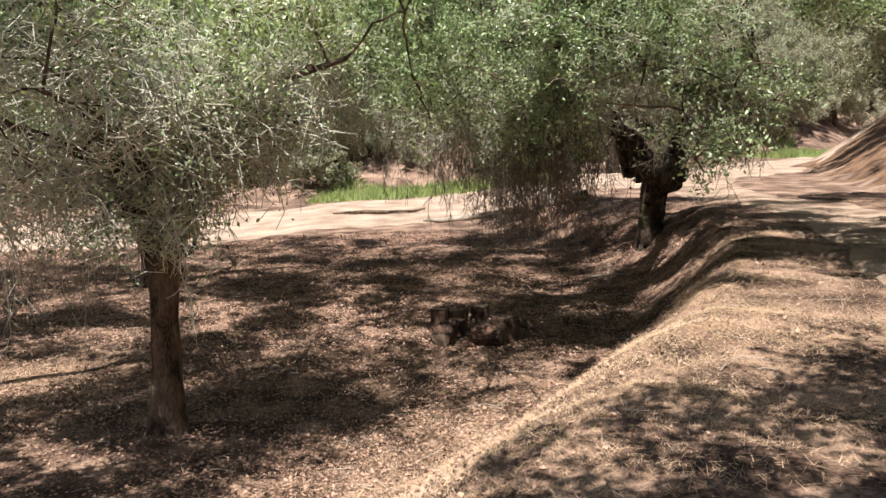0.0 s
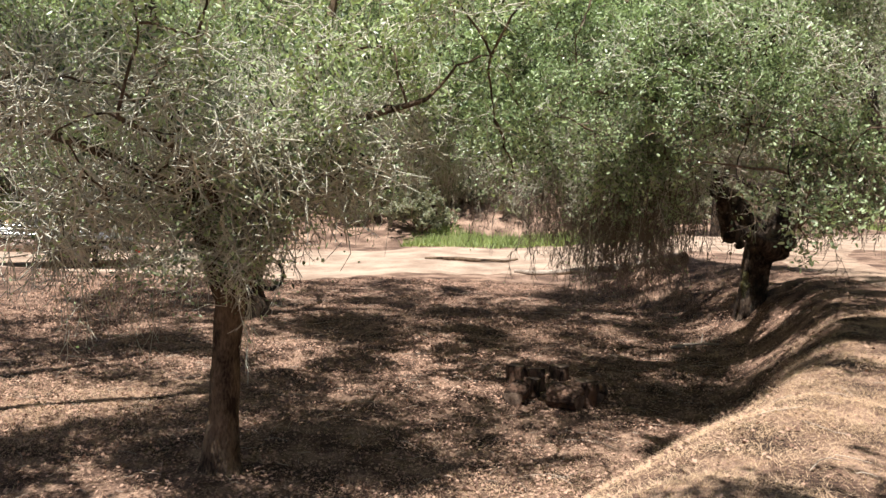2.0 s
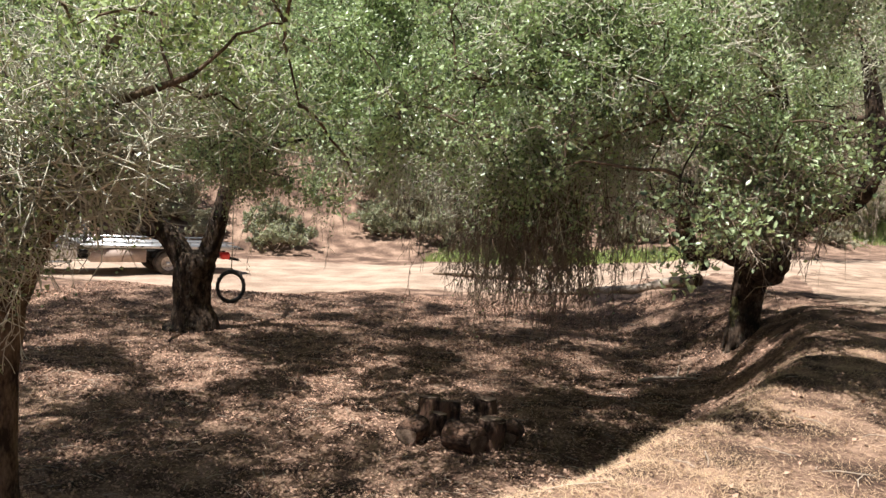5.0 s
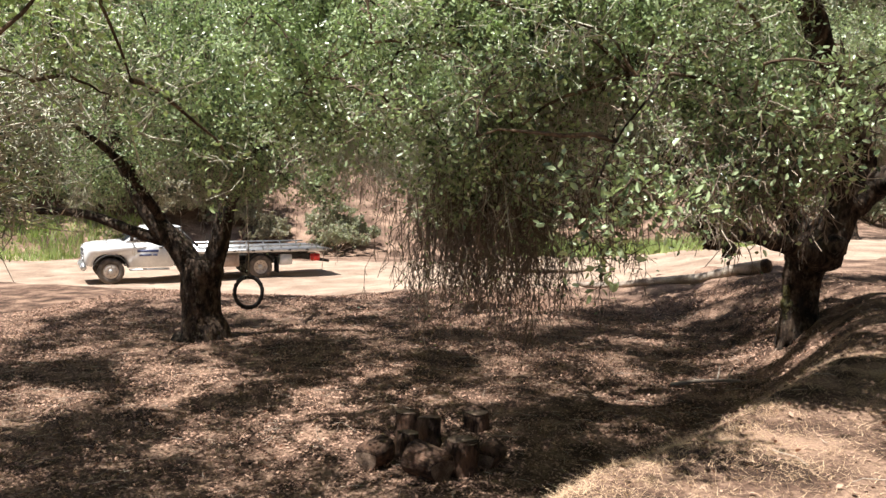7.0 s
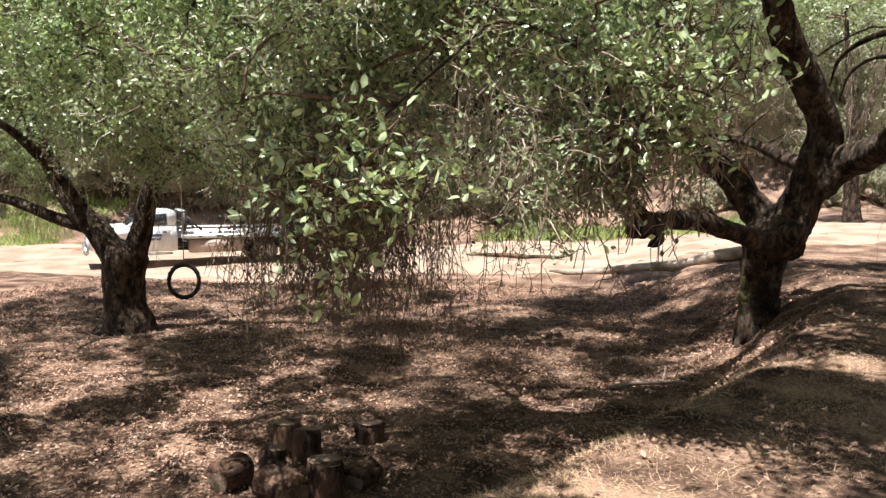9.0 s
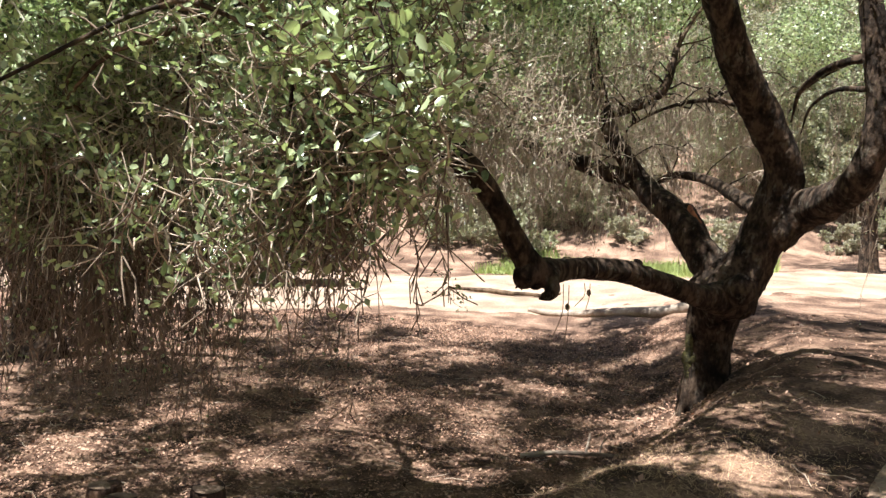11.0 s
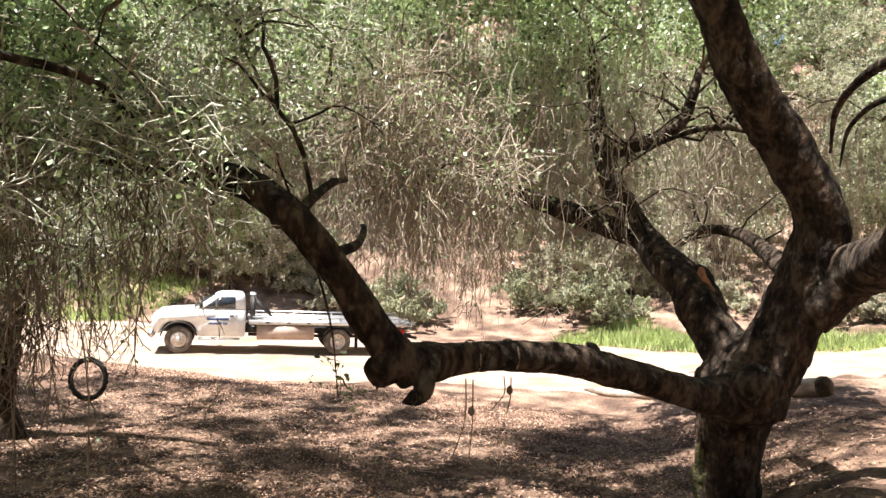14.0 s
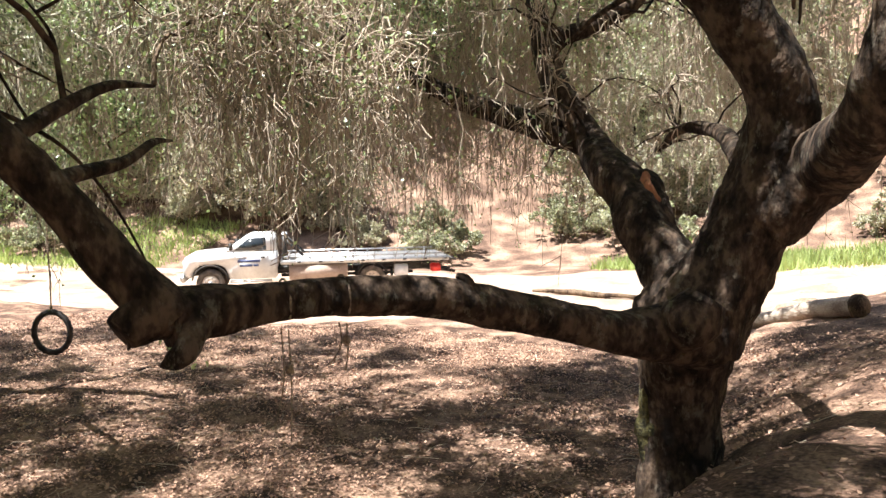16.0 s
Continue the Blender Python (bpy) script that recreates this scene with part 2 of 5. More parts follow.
def leaf_quads(pos, size, up=0.5, length=1.0, direction=None, oval=False):
    """Folded leaves at the places given: diamonds of two triangles, or ovals of two quads."""
    n = len(pos)
    d = unit(n) if direction is None else direction + 0.7 * unit(n)
    d /= np.linalg.norm(d, axis=1, keepdims=True)
    nrm = unit(n) + np.array([0, 0, up])
    side = np.cross(nrm, d)
    side /= np.linalg.norm(side, axis=1, keepdims=True) + 1e-9
    nn = np.cross(d, side)
    s = np.asarray(size)[:, None]
    w = (0.26 if oval else 0.36) * s
    if oval:
        a, b = pos + d * s * 0.30 * length, pos + d * s * 0.72 * length
        fold = nn * s * 0.07
        v = np.stack([pos, a + side * w * 0.92 + fold, b + side * w * 0.74 + fold, pos + d * s * length - nn * s * 0.05, b - side * w * 0.74 + fold, a - side * w * 0.92 + fold], 1).reshape(-1, 3)
        i = np.arange(n)[:, None] * 6
        return v, np.concatenate([i + np.array([[0, 3, 2, 1]]), i + np.array([[0, 5, 4, 3]])], 1).reshape(-1, 4)
    mid = pos + d * s * 0.45 * length
    v = np.stack([pos, mid + side * w + nn * s * 0.10, pos + d * s * length, mid - side * w + nn * s * 0.10], 1).reshape(-1, 3)
    i = np.arange(n)[:, None] * 4
    f = np.concatenate([i + np.array([[0, 2, 1]]), i + np.array([[0, 3, 2]])], 1).reshape(-1, 3)
    return v, f


def box_bm(x0, y0, z0, x1, y1, z1, bevel=0.02, seg=2):
    bm = bmesh.new()
    bmesh.ops.create_cube(bm, size=1)
    for v in bm.verts:
        v.co = Vector(((x0 + x1) / 2 + v.co.x * (x1 - x0), (y0 + y1) / 2 + v.co.y * (y1 - y0), (z0 + z1) / 2 + v.co.z * (z1 - z0)))
    if bevel:
        bmesh.ops.bevel(bm, geom=bm.edges[:], offset=bevel, segments=seg, affect='EDGES')
    return bm


def profile_bm(outline, y0, y1, bevel=0.03, taper=0.0, taper_from=1.25):
    """An outline in x and z, drawn out across y; above taper_from the sides lean in."""
    bm = bmesh.new()
    rows = []
    for y, sgn in ((y0, 1), (y1, -1)):
        rows.append([bm.verts.new((x, y + sgn * taper * max(0.0, z - taper_from), z)) for x, z in outline])
    n = len(outline)
    bm.faces.new(rows[0])
    bm.faces.new(rows[1][::-1])
    for i in range(n):
        j = (i + 1) % n
        bm.faces.new((rows[0][j], rows[0][i], rows[1][i], rows[1][j]))
    bmesh.ops.recalc_face_normals(bm, faces=bm.faces[:])
    if bevel:
        bmesh.ops.bevel(bm, geom=bm.edges[:], offset=bevel, segments=2, affect='EDGES')
    return bm


def lathe_bm(profile, sides=24, axis='Y'):
    """A profile of (radius, along) turned about an axis; closed where the profile closes."""
    bm = bmesh.new()
    rings = []
    for s in range(sides):
        g = 2 * math.pi * s / sides
        ring = []
        for r, h in profile:
            c = (r * math.cos(g), h, r * math.sin(g)) if axis == 'Y' else (r * math.cos(g), r * math.sin(g), h)
            ring.append(bm.verts.new(c))
        rings.append(ring)
    k = len(profile)
    for s in range(sides):
        p, q = rings[s], rings[(s + 1) % sides]
        for i in range(k - 1):
            bm.faces.new((p[i], p[i + 1], q[i + 1], q[i]))
    bmesh.ops.remove_doubles(bm, verts=bm.verts[:], dist=1e-5)
    bmesh.ops.recalc_face_normals(bm, faces=bm.faces[:])
    return bm


def tube_bm(points, radius, n=24, sides=8):
    line = spline(points, n)
    v, f = tubes(line[None], np.full((1, n), radius), sides)
    return v, f


# ---- the lie of the land ----
Y_TOE = (-40, -12, 0, 2, 4, 6, 7.5, 8.3, 9.3, 11, 12, 14, 16, 18, 20, 23, 26, 32, 60)
X_TOE = (-14, -8, -4.2, -3.0, -1.9, -0.6, 0.5, 1.2, 1.9, 2.5, 2.75, 3.1, 3.27, 3.05, 2.5, 1.0, -1, -3, -3)
Y_TOP = (-40, -12, 0, 2, 4, 5.6, 6.5, 7.3, 8.1, 9, 10, 11, 12.5, 14, 16, 18, 20, 23, 26, 32, 60)
X_TOP = (-10, -5, -1.4, -0.2, 0.9, 1.7, 2.3, 2.7, 3.1, 3.4, 3.85, 4.3, 4.72, 5.08, 5.4, 5.5, 5.4, 5.0, 5.5, 7, 7)


def smooth01(a):
    a = np.clip(a, 0, 1)
    return a * a * (3 - 2 * a)


def height(x, y):
    """The ground's height at x, y."""
    x, y = np.asarray(x, float), np.asarray(y, float)
    toe, top = np.interp(y, Y_TOE, X_TOE), np.interp(y, Y_TOP, X_TOP)
    ridge = np.interp(y, (-40, 16, 20, 24, 28, 36, 44), (1.25, 1.25, 1.0, 0.85, 0.85, 0.9, 0.9))
    z = ridge * smooth01((x - toe) / (top - toe))
    z += -0.44 * smooth01((y - 20.0) / 4) * (1 - smooth01((x + 9) / 6)) * (1 - smooth01((-20 - x) / 8))
    # the hillside beyond the road
    far = np.interp(x, (-60, -40, -23, -12, -5, 0, 6, 10, 20, 40), (10, 17, 27.5, 35, 37, 38.5, 39.5, 42, 50, 70))
    d = y - far
    z += (0.30 * np.clip(d - 2.5, 0, 60) + 0.30 * np.clip(d - 9, 0, 50)) * smooth01((d - 1) / 4) * (1 + 0.25 * np.sin(x * 0.23 + 1.0))
    # the cut bank beside the trail
    right = np.interp(y, (-40, 0, 10, 20, 30, 40, 46, 60), (4, 5, 9.5, 12, 14.5, 18, 27, 60))
    e = x - right
    z += 0.62 * np.clip(e, 0, 5) + 0.3 * np.clip(e - 5, 0, 40)
    # the land falls in a far bowl on the remaining sides
    z += 0.22 * np.clip(-x - 32, 0, 40) + 0.2 * np.clip(-y - 16, 0, 40)
    z += smooth01((x - toe) / (top - toe) * 3) * smooth01((top + 1.2 - x) / 1.5) * (0.035 * np.sin(x * 3.3 - y * 2.1) * np.sin(y * 2.7 + x) + 0.025 * np.sin(x * 7.3 + y * 3.9) * np.sin(y * 6.1 - x * 2.0))
    z += 0.030 * np.sin(x * 1.9 + 0.6 * y) * np.sin(y * 1.5 - 0.4 * x) + 0.016 * np.sin(x * 5.1 + y * 2.2) * np.sin(y * 4.3 - x)
    return z


def land_grid(xs, ys, lift=0.0):
    gx, gy = np.meshgrid(xs, ys)
    v = np.stack([gx, gy, height(gx, gy) + lift], -1).reshape(-1, 3)
    i = np.arange(len(xs) * len(ys)).reshape(len(ys), len(xs))
    f = np.stack([i[:-1, :-1], i[:-1, 1:], i[1:, 1:], i[1:, :-1]], -1).reshape(-1, 4)
    return v, f


def spread(lo, hi, a, b, step):
    mid = np.arange(a, b, step)
    out_hi = b + np.geomspace(0.4, hi - b, 34)
    out_lo = a - np.geomspace(0.4, a - lo, 34)
    return np.concatenate([out_lo[::-1], mid, out_hi])


ground = part("ground", land_grid(spread(-600, 600, -12, 11, 0.16), spread(-600, 600, -3, 32, 0.16)), (M_SOIL, M_CUTBANK, M_HILL))
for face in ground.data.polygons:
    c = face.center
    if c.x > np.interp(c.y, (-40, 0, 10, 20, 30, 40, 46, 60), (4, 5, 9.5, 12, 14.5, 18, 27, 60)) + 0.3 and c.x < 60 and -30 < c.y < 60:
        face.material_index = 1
    elif c.y > 23.5 or abs(c.x) > 14:
        face.material_index = 2
tagged(ground, "brown earth basin and hillside covered in leaf litter", "ground", kind="structure")


def ribbon(name, centre, width, material, label, wobble=0.5):
    """A strip of trodden earth that lies on the ground and dips into it at its ragged edges."""
    line = spline(centre, 150)
    tan = np.gradient(line, axis=0)
    tan /= np.linalg.norm(tan, axis=1, keepdims=True)
    nrm = np.stack([-tan[:, 1], tan[:, 0]], 1)
    us = np.linspace(-1, 1, 41)
    half = np.interp(np.linspace(0, 1, 150), np.linspace(0, 1, len(width)), width) / 2
    s = np.arange(150) * 0.55
    edge = half[:, None] + wobble * (np.sin(s * 0.9)[:, None] * (us > 0) + np.sin(s * 1.3 + 2)[:, None] * (us <= 0)) * 0.4
    p = line[:, None, :2] + nrm[:, None, :] * us[None, :, None] * edge[:, :, None]
    lift = 0.028 - 0.09 * np.clip((np.abs(us) - 0.82) / 0.18, 0, 1) ** 1.5
    z = height(p[..., 0], p[..., 1]) + lift[None, :]
    v = np.concatenate([p, z[..., None]], -1).reshape(-1, 3)
    i = np.arange(150 * 41).reshape(150, 41)
    f = np.stack([i[:-1, :-1], i[:-1, 1:], i[1:, 1:], i[1:, :-1]], -1).reshape(-1, 4)
    ob = part(name, (v, f), material)
    return tagged(ob, label, "road" if name == "road" else "path", kind="structure")


ribbon("road", [(-60, 4), (-42, 14), (-28, 20), (-20, 25), (-12, 28.3), (-5, 29.6), (2, 30.2), (8, 32.6), (13, 36.5), (20, 43), (34, 58)],
       (9, 12, 13, 13, 12, 8.5, 6.5, 7, 8), M_DUST, "wide pale dusty dirt road in full sun")
ribbon("trail", [(-4, -16), (-0.4, -4), (1.0, 0), (2.9, 3), (4.5, 6), (5.7, 9), (6.6, 12), (7.2, 16), (7.7, 20), (8.2, 24), (9.2, 29), (11, 34)],
       (2.0, 2.0, 2.0, 2.0, 2.2, 2.6, 3.2), M_TRAIL, "trodden dirt trail along the top of the bank", 0.2)


# ---- trees ----
def in_blobs(blobs, count):
    """Places in the outer parts of a few ellipsoids (x, y, z, rx, ry, rz, share), lumped and with gaps."""
    share = np.array([b[6] for b in blobs], float)
    out = []
    for b, k in zip(blobs, np.round(share / share.sum() * count).astype(int)):
        d = unit(k * 3) * (0.45 + 0.55 * rng.random((k * 3, 1)) ** 0.6)
        p = np.array(b[:3]) + d * np.array(b[3:6])
        keep = np.array([noise.noise(Vector(q * 0.9)) for q in p])
        out.append(p[np.argsort(-keep + 0.55 * rng.random(len(p)))[:k]])
    return np.concatenate(out)


def jitter_line(a, b, k, sag, wild):
    """K-point lines from a to b (N, 3), arched by sag and bent at random."""
    t = np.linspace(0, 1, k)[None, :, None]
    length = np.linalg.norm(b - a, axis=1)[:, None, None]
    line = a[:, None, :] * (1 - t) + b[:, None, :] * t
    line[..., 2] += (sag * length * 4 * t * (1 - t))[..., 0]
    amp = (np.sin(np.pi * t) * wild * length)
    bend = rng.normal(size=(len(a), k, 3))
    bend[:, 1:-1] = (bend[:, :-2] + bend[:, 1:-1] + bend[:, 2:]) / 2
    return line + bend * amp


def foliage(tree, nodes, centres, leaves, leaf_size, radius, leaf_mat, twig_mat, twigs=6, link=3, hang=0, hang_len=(0.5, 1.2), hang_mat=None, hang_from=None, hang_leaf=4, twig_r=0.005, up=0.15, wild=0.10, oval=False):
    """Branchlets from the limbs to each clump, twigs and leaves in the clump, and hanging twigs below."""
    n = len(centres)
    c = centres[::link]
    away = np.sqrt(((c[:, None, :] - nodes[None]) ** 2).sum(-1)).min(1)
    c = c[np.argsort(away)]
    grown, near = nodes.copy(), np.zeros_like(c)
    for k, p in enumerate(c):
        near[k] = grown[np.argmin(((grown - p) ** 2).sum(-1))]
        grown = np.vstack([grown, p])
    lines = jitter_line(near, c, 7, 0.10, 0.05)
    ln = np.linalg.norm(c - near, axis=1)[:, None]
    stuff("branchwork", tubes(lines, (0.008 + 0.010 * ln) * np.linspace(1, 0.45, 7)[None], 5), M_BARK2, tree)
    start = np.repeat(centres, twigs, 0) + rng.normal(size=(n * twigs, 3)) * radius * 0.25
    end = start + unit(n * twigs) * radius * (0.6 + 0.9 * rng.random((n * twigs, 1)))
    tw = jitter_line(start, end, 4, -0.05, wild)
    stuff("twigwork", tubes(tw, twig_r * np.linspace(1, 0.4, 4)[None] * np.ones((len(tw), 1)), 3), twig_mat, tree)
    # leaves sit along the twigs
    pick = rng.integers(0, len(tw), n * leaves)
    at = rng.random(n * leaves) ** 0.6 * 2.99
    i = at.astype(int)
    f = (at - i)[:, None]
    pos = tw[pick, i] * (1 - f) + tw[pick, i + 1] * f + rng.normal(size=(n * leaves, 3)) * radius * 0.16
    v, fc = leaf_quads(pos, leaf_size * (0.6 + 0.7 * rng.random(len(pos))), up, oval=oval)
    stuff("crown", (v, fc), leaf_mat, tree, smooth=False)
    if hang:
        src = centres if hang_from is None else hang_from
        a = src[rng.integers(0, len(src), hang)] + rng.normal(size=(hang, 3)) * radius * 0.6
        drop = hang_len[0] + (hang_len[1] - hang_len[0]) * rng.random(hang)
        b = a + np.stack([rng.normal(size=hang) * 0.12, rng.normal(size=hang) * 0.12, -drop], 1)
        hl = jitter_line(a, b, 7, 0.0, 0.035)
        stuff("hanging_brush", tubes(hl, 0.0048 * np.linspace(1, 0.5, 7)[None] * np.ones((hang, 1)), 3), hang_mat or twig_mat, tree)
        side = np.repeat(hl[:, 2:6].reshape(-1, 3), 2, 0)
        tip = side + np.stack([rng.normal(size=len(side)) * 0.07, rng.normal(size=len(side)) * 0.07, -0.05 - 0.14 * rng.random(len(side))], 1)
        stuff("hanging_brush", tubes(jitter_line(side, tip, 3, 0, 0.1), 0.0032 * np.ones((len(side), 3)), 3), hang_mat or twig_mat, tree)
        if hang_leaf:
            pk = rng.integers(0, hang, hang * hang_leaf)
            q = hl[pk, rng.integers(1, 7, len(pk))] + rng.normal(size=(len(pk), 3)) * 0.035
            stuff("hanging_foliage", leaf_quads(q, leaf_size * (0.5 + 0.5 * rng.random(len(q))), 0.2), leaf_mat, tree, smooth=False)


def bare_branches(tree, nodes, n):
    """Crooked dead branches that spring from the limbs and droop."""
    a = nodes[rng.integers(0, len(nodes), n)]
    d = unit(n) * np.array([1, 1, 0.6])
    b = a + d * (0.4 + 0.9 * rng.random((n, 1))) + np.array([0, 0, 0.1])
    main = jitter_line(a, b, 8, 0.16, 0.055)
    stuff("branchwork", tubes(main, (0.009 + 0.010 * rng.random((n, 1))) * np.linspace(1, 0.3, 8)[None], 6), M_BARK, tree)
    p = np.repeat(main[:, 3:].reshape(-1, 3), 3, 0)
    q = p + unit(len(p)) * 0.22 + np.array([0, 0, -0.10])
    stuff("twigwork", tubes(jitter_line(p, q, 5, 0.05, 0.1), 0.006 * np.linspace(1, 0.4, 5)[None] * np.ones((len(p), 1)), 4), M_DEAD, tree)


def limb_nodes(limbs):
    return np.concatenate([spline(p, 24)[6:] for p, _ in limbs])


def rooted(x, y, dz=-0.06):
    return float(height(x, y)) + dz


# -- the slim oak in the basin --
def slim_oak():
    x, y = -2.68, 7.42
    z = rooted(x, y)
    tree = empty("oak_tree", pose(0, 0, 0))
    tagged(tree, "slim live oak with pale lichen twigs and sparse green leaves", "tree", "oaks in the basin")
    trunk = [(x, y, z), (x, y, z + 0.18), (x + 0.02, y, z + 0.6), (x + 0.04, y, z + 1.2), (x + 0.08, y + 0.02, z + 1.85), (x + 0.14, y + 0.04, z + 2.15)]
    part("trunk", limb_mesh(trunk, (0.25, 0.18, 0.138, 0.125, 0.135, 0.11), 0.07, 18, 3), M_BARK2, tree)
    limbs = [
        ([(x + 0.08, y, z + 1.75), (x + 0.32, y + 0.05, z + 2.3), (x + 0.60, y + 0.2, z + 3.2), (x + 0.9, y + 0.4, z + 4.6)], (0.13, 0.112, 0.085, 0.035)),
        ([(x + 0.06, y, z + 1.72), (x - 0.18, y, z + 2.25), (x - 0.50, y + 0.1, z + 3.1), (x - 0.8, y - 0.1, z + 4.8)], (0.13, 0.108, 0.08, 0.035)),
        ([(x + 0.3, y + 0.1, z + 2.6), (x + 1.0, y - 0.3, z + 3.2), (x + 1.9, y - 0.5, z + 3.5)], (0.06, 0.045, 0.02)),
        ([(x - 0.3, y, z + 2.6), (x - 1.1, y - 0.3, z + 3.0), (x - 2.0, y - 0.5, z + 3.3)], (0.06, 0.045, 0.02)),
        ([(x + 0.1, y + 0.05, z + 2.1), (x + 0.2, y + 1.0, z + 3.0), (x + 0.1, y + 2.0, z + 3.6)], (0.06, 0.045, 0.02)),
        ([(x + 0.1, y, z + 2.2), (x + 0.1, y - 0.9, z + 2.9), (x - 0.1, y - 1.7, z + 3.2)], (0.06, 0.045, 0.02)),
    ]
    for i, (p, r) in enumerate(limbs):
        part("limb", limb_mesh(p, r, 0.08, 10, 5 + i), M_BARK2, tree)
    c = in_blobs([(x + 0.3, y + 0.2, 4.6, 2.7, 2.5, 1.7, 4), (x + 1.5, y + 0.4, 3.3, 1.4, 1.6, 0.8, 0.6)], 320)
    foliage(tree, limb_nodes(limbs), c, 82, 0.050, 0.26, M_LEAF2, M_TWIG, twigs=9, link=3, twig_r=0.006, wild=0.14, oval=True)
    c = in_blobs([(x + 0.05, y - 0.55, 2.42, 0.75, 0.35, 0.55, 1)], 66)
    foliage(tree, limb_nodes(limbs), c, 40, 0.046, 0.30, M_LEAF, M_TWIG, twigs=14, link=2, twig_r=0.006, wild=0.17, oval=True, hang=26, hang_len=(0.2, 0.6), hang_mat=M_TWIG, hang_leaf=4)
    c = in_blobs([(x - 0.9, y - 0.1, 3.0, 1.9, 1.9, 0.9, 3), (x + 0.9, y + 0.4, 3.0, 1.3, 1.4, 0.5, 1)], 300)
    foliage(tree, limb_nodes(limbs), c, 40, 0.038, 0.40, M_LEAF, M_TWIG, twigs=20, link=2, wild=0.17, hang=110, hang_len=(0.3, 0.95), hang_mat=M_TWIG, hang_from=c[(c[:, 2] < 2.7) & (c[:, 0] < x - 0.3)], hang_leaf=3, twig_r=0.0075)


# -- the forked oak that carries the swing --
def forked_oak():
    x, y = -5.53, 15.55
    z = rooted(x, y)
    tree = empty("oak_tree", pose(0, 0, 0))
    tagged(tree, "forked dark-barked live oak with a tyre swing beside it", "tree", "oaks in the basin")
    trunk = [(x, y, z), (x + 0.02, y, z + 0.15), (x - 0.02, y, z + 0.5), (x - 0.05, y, z + 0.95), (x, y, z + 1.3), (x + 0.02, y, z + 1.5)]
    part("trunk", limb_mesh(trunk, (0.56, 0.44, 0.34, 0.34, 0.37, 0.30), 0.08, 22, 11), M_BARK, tree)
    limbs = [
        ([(x - 0.1, y, z + 1.15), (x - 0.42, y - 0.1, z + 1.7), (x - 0.95, y - 0.2, z + 2.3), (x - 1.6, y - 0.3, z + 3.6), (x - 1.9, y - 0.2, z + 5.0)], (0.24, 0.20, 0.17, 0.12, 0.05)),
        ([(x + 0.1, y, z + 1.15), (x + 0.33, y + 0.05, z + 1.8), (x + 0.48, y + 0.1, z + 2.5), (x + 0.9, y + 0.2, z + 3.8), (x + 1.5, y + 0.2, z + 5.0)], (0.22, 0.17, 0.15, 0.11, 0.05)),
        ([(x - 0.55, y - 0.1, z + 1.75), (x - 1.3, y - 0.2, z + 1.95), (x - 2.3, y - 0.3, z + 2.25), (x - 3.6, y - 0.5, z + 2.35), (x - 4.8, y - 0.4, z + 2.8)], (0.11, 0.095, 0.08, 0.06, 0.03)),
        ([(x + 0.4, y + 0.1, z + 2.3), (x + 0.35, y + 0.9, z + 2.9), (x + 0.1, y + 1.6, z + 3.05), (x - 0.3, y + 2.6, z + 3.2)], (0.09, 0.075, 0.06, 0.03)),
        ([(x + 0.7, y + 0.1, z + 3.2), (x + 1.8, y - 0.6, z + 3.5), (x + 3.0, y - 1.0, z + 3.8)], (0.08, 0.06, 0.03)),
        ([(x - 0.7, y - 0.2, z + 2.2), (x - 0.6, y - 1.4, z + 3.2), (x - 0.4, y - 2.6, z + 3.7)], (0.09, 0.07, 0.03)),
    ]
    for i, (p, r) in enumerate(limbs):
        part("limb", limb_mesh(p, r, 0.09, 12, 21 + i), M_BARK, tree)
    c = in_blobs([(x - 0.8, y + 1.0, 5.2, 5.2, 4.8, 1.9, 6), (x - 2.5, y - 0.5, 3.4, 2.2, 2.2, 0.9, 1), (x + 2.2, y - 0.6, 3.5, 2.4, 2.2, 1.0, 1.4)], 1150)
    foliage(tree, limb_nodes(limbs), c, 150, 0.052, 0.35, M_LEAF, M_HANG, twigs=5, link=3, hang=520, hang_len=(0.4, 1.3), hang_mat=M_DEAD, hang_from=c[(c[:, 2] < 3.2) | ((c[:, 2] < 5.0) & (c[:, 0] > x))], hang_leaf=5)


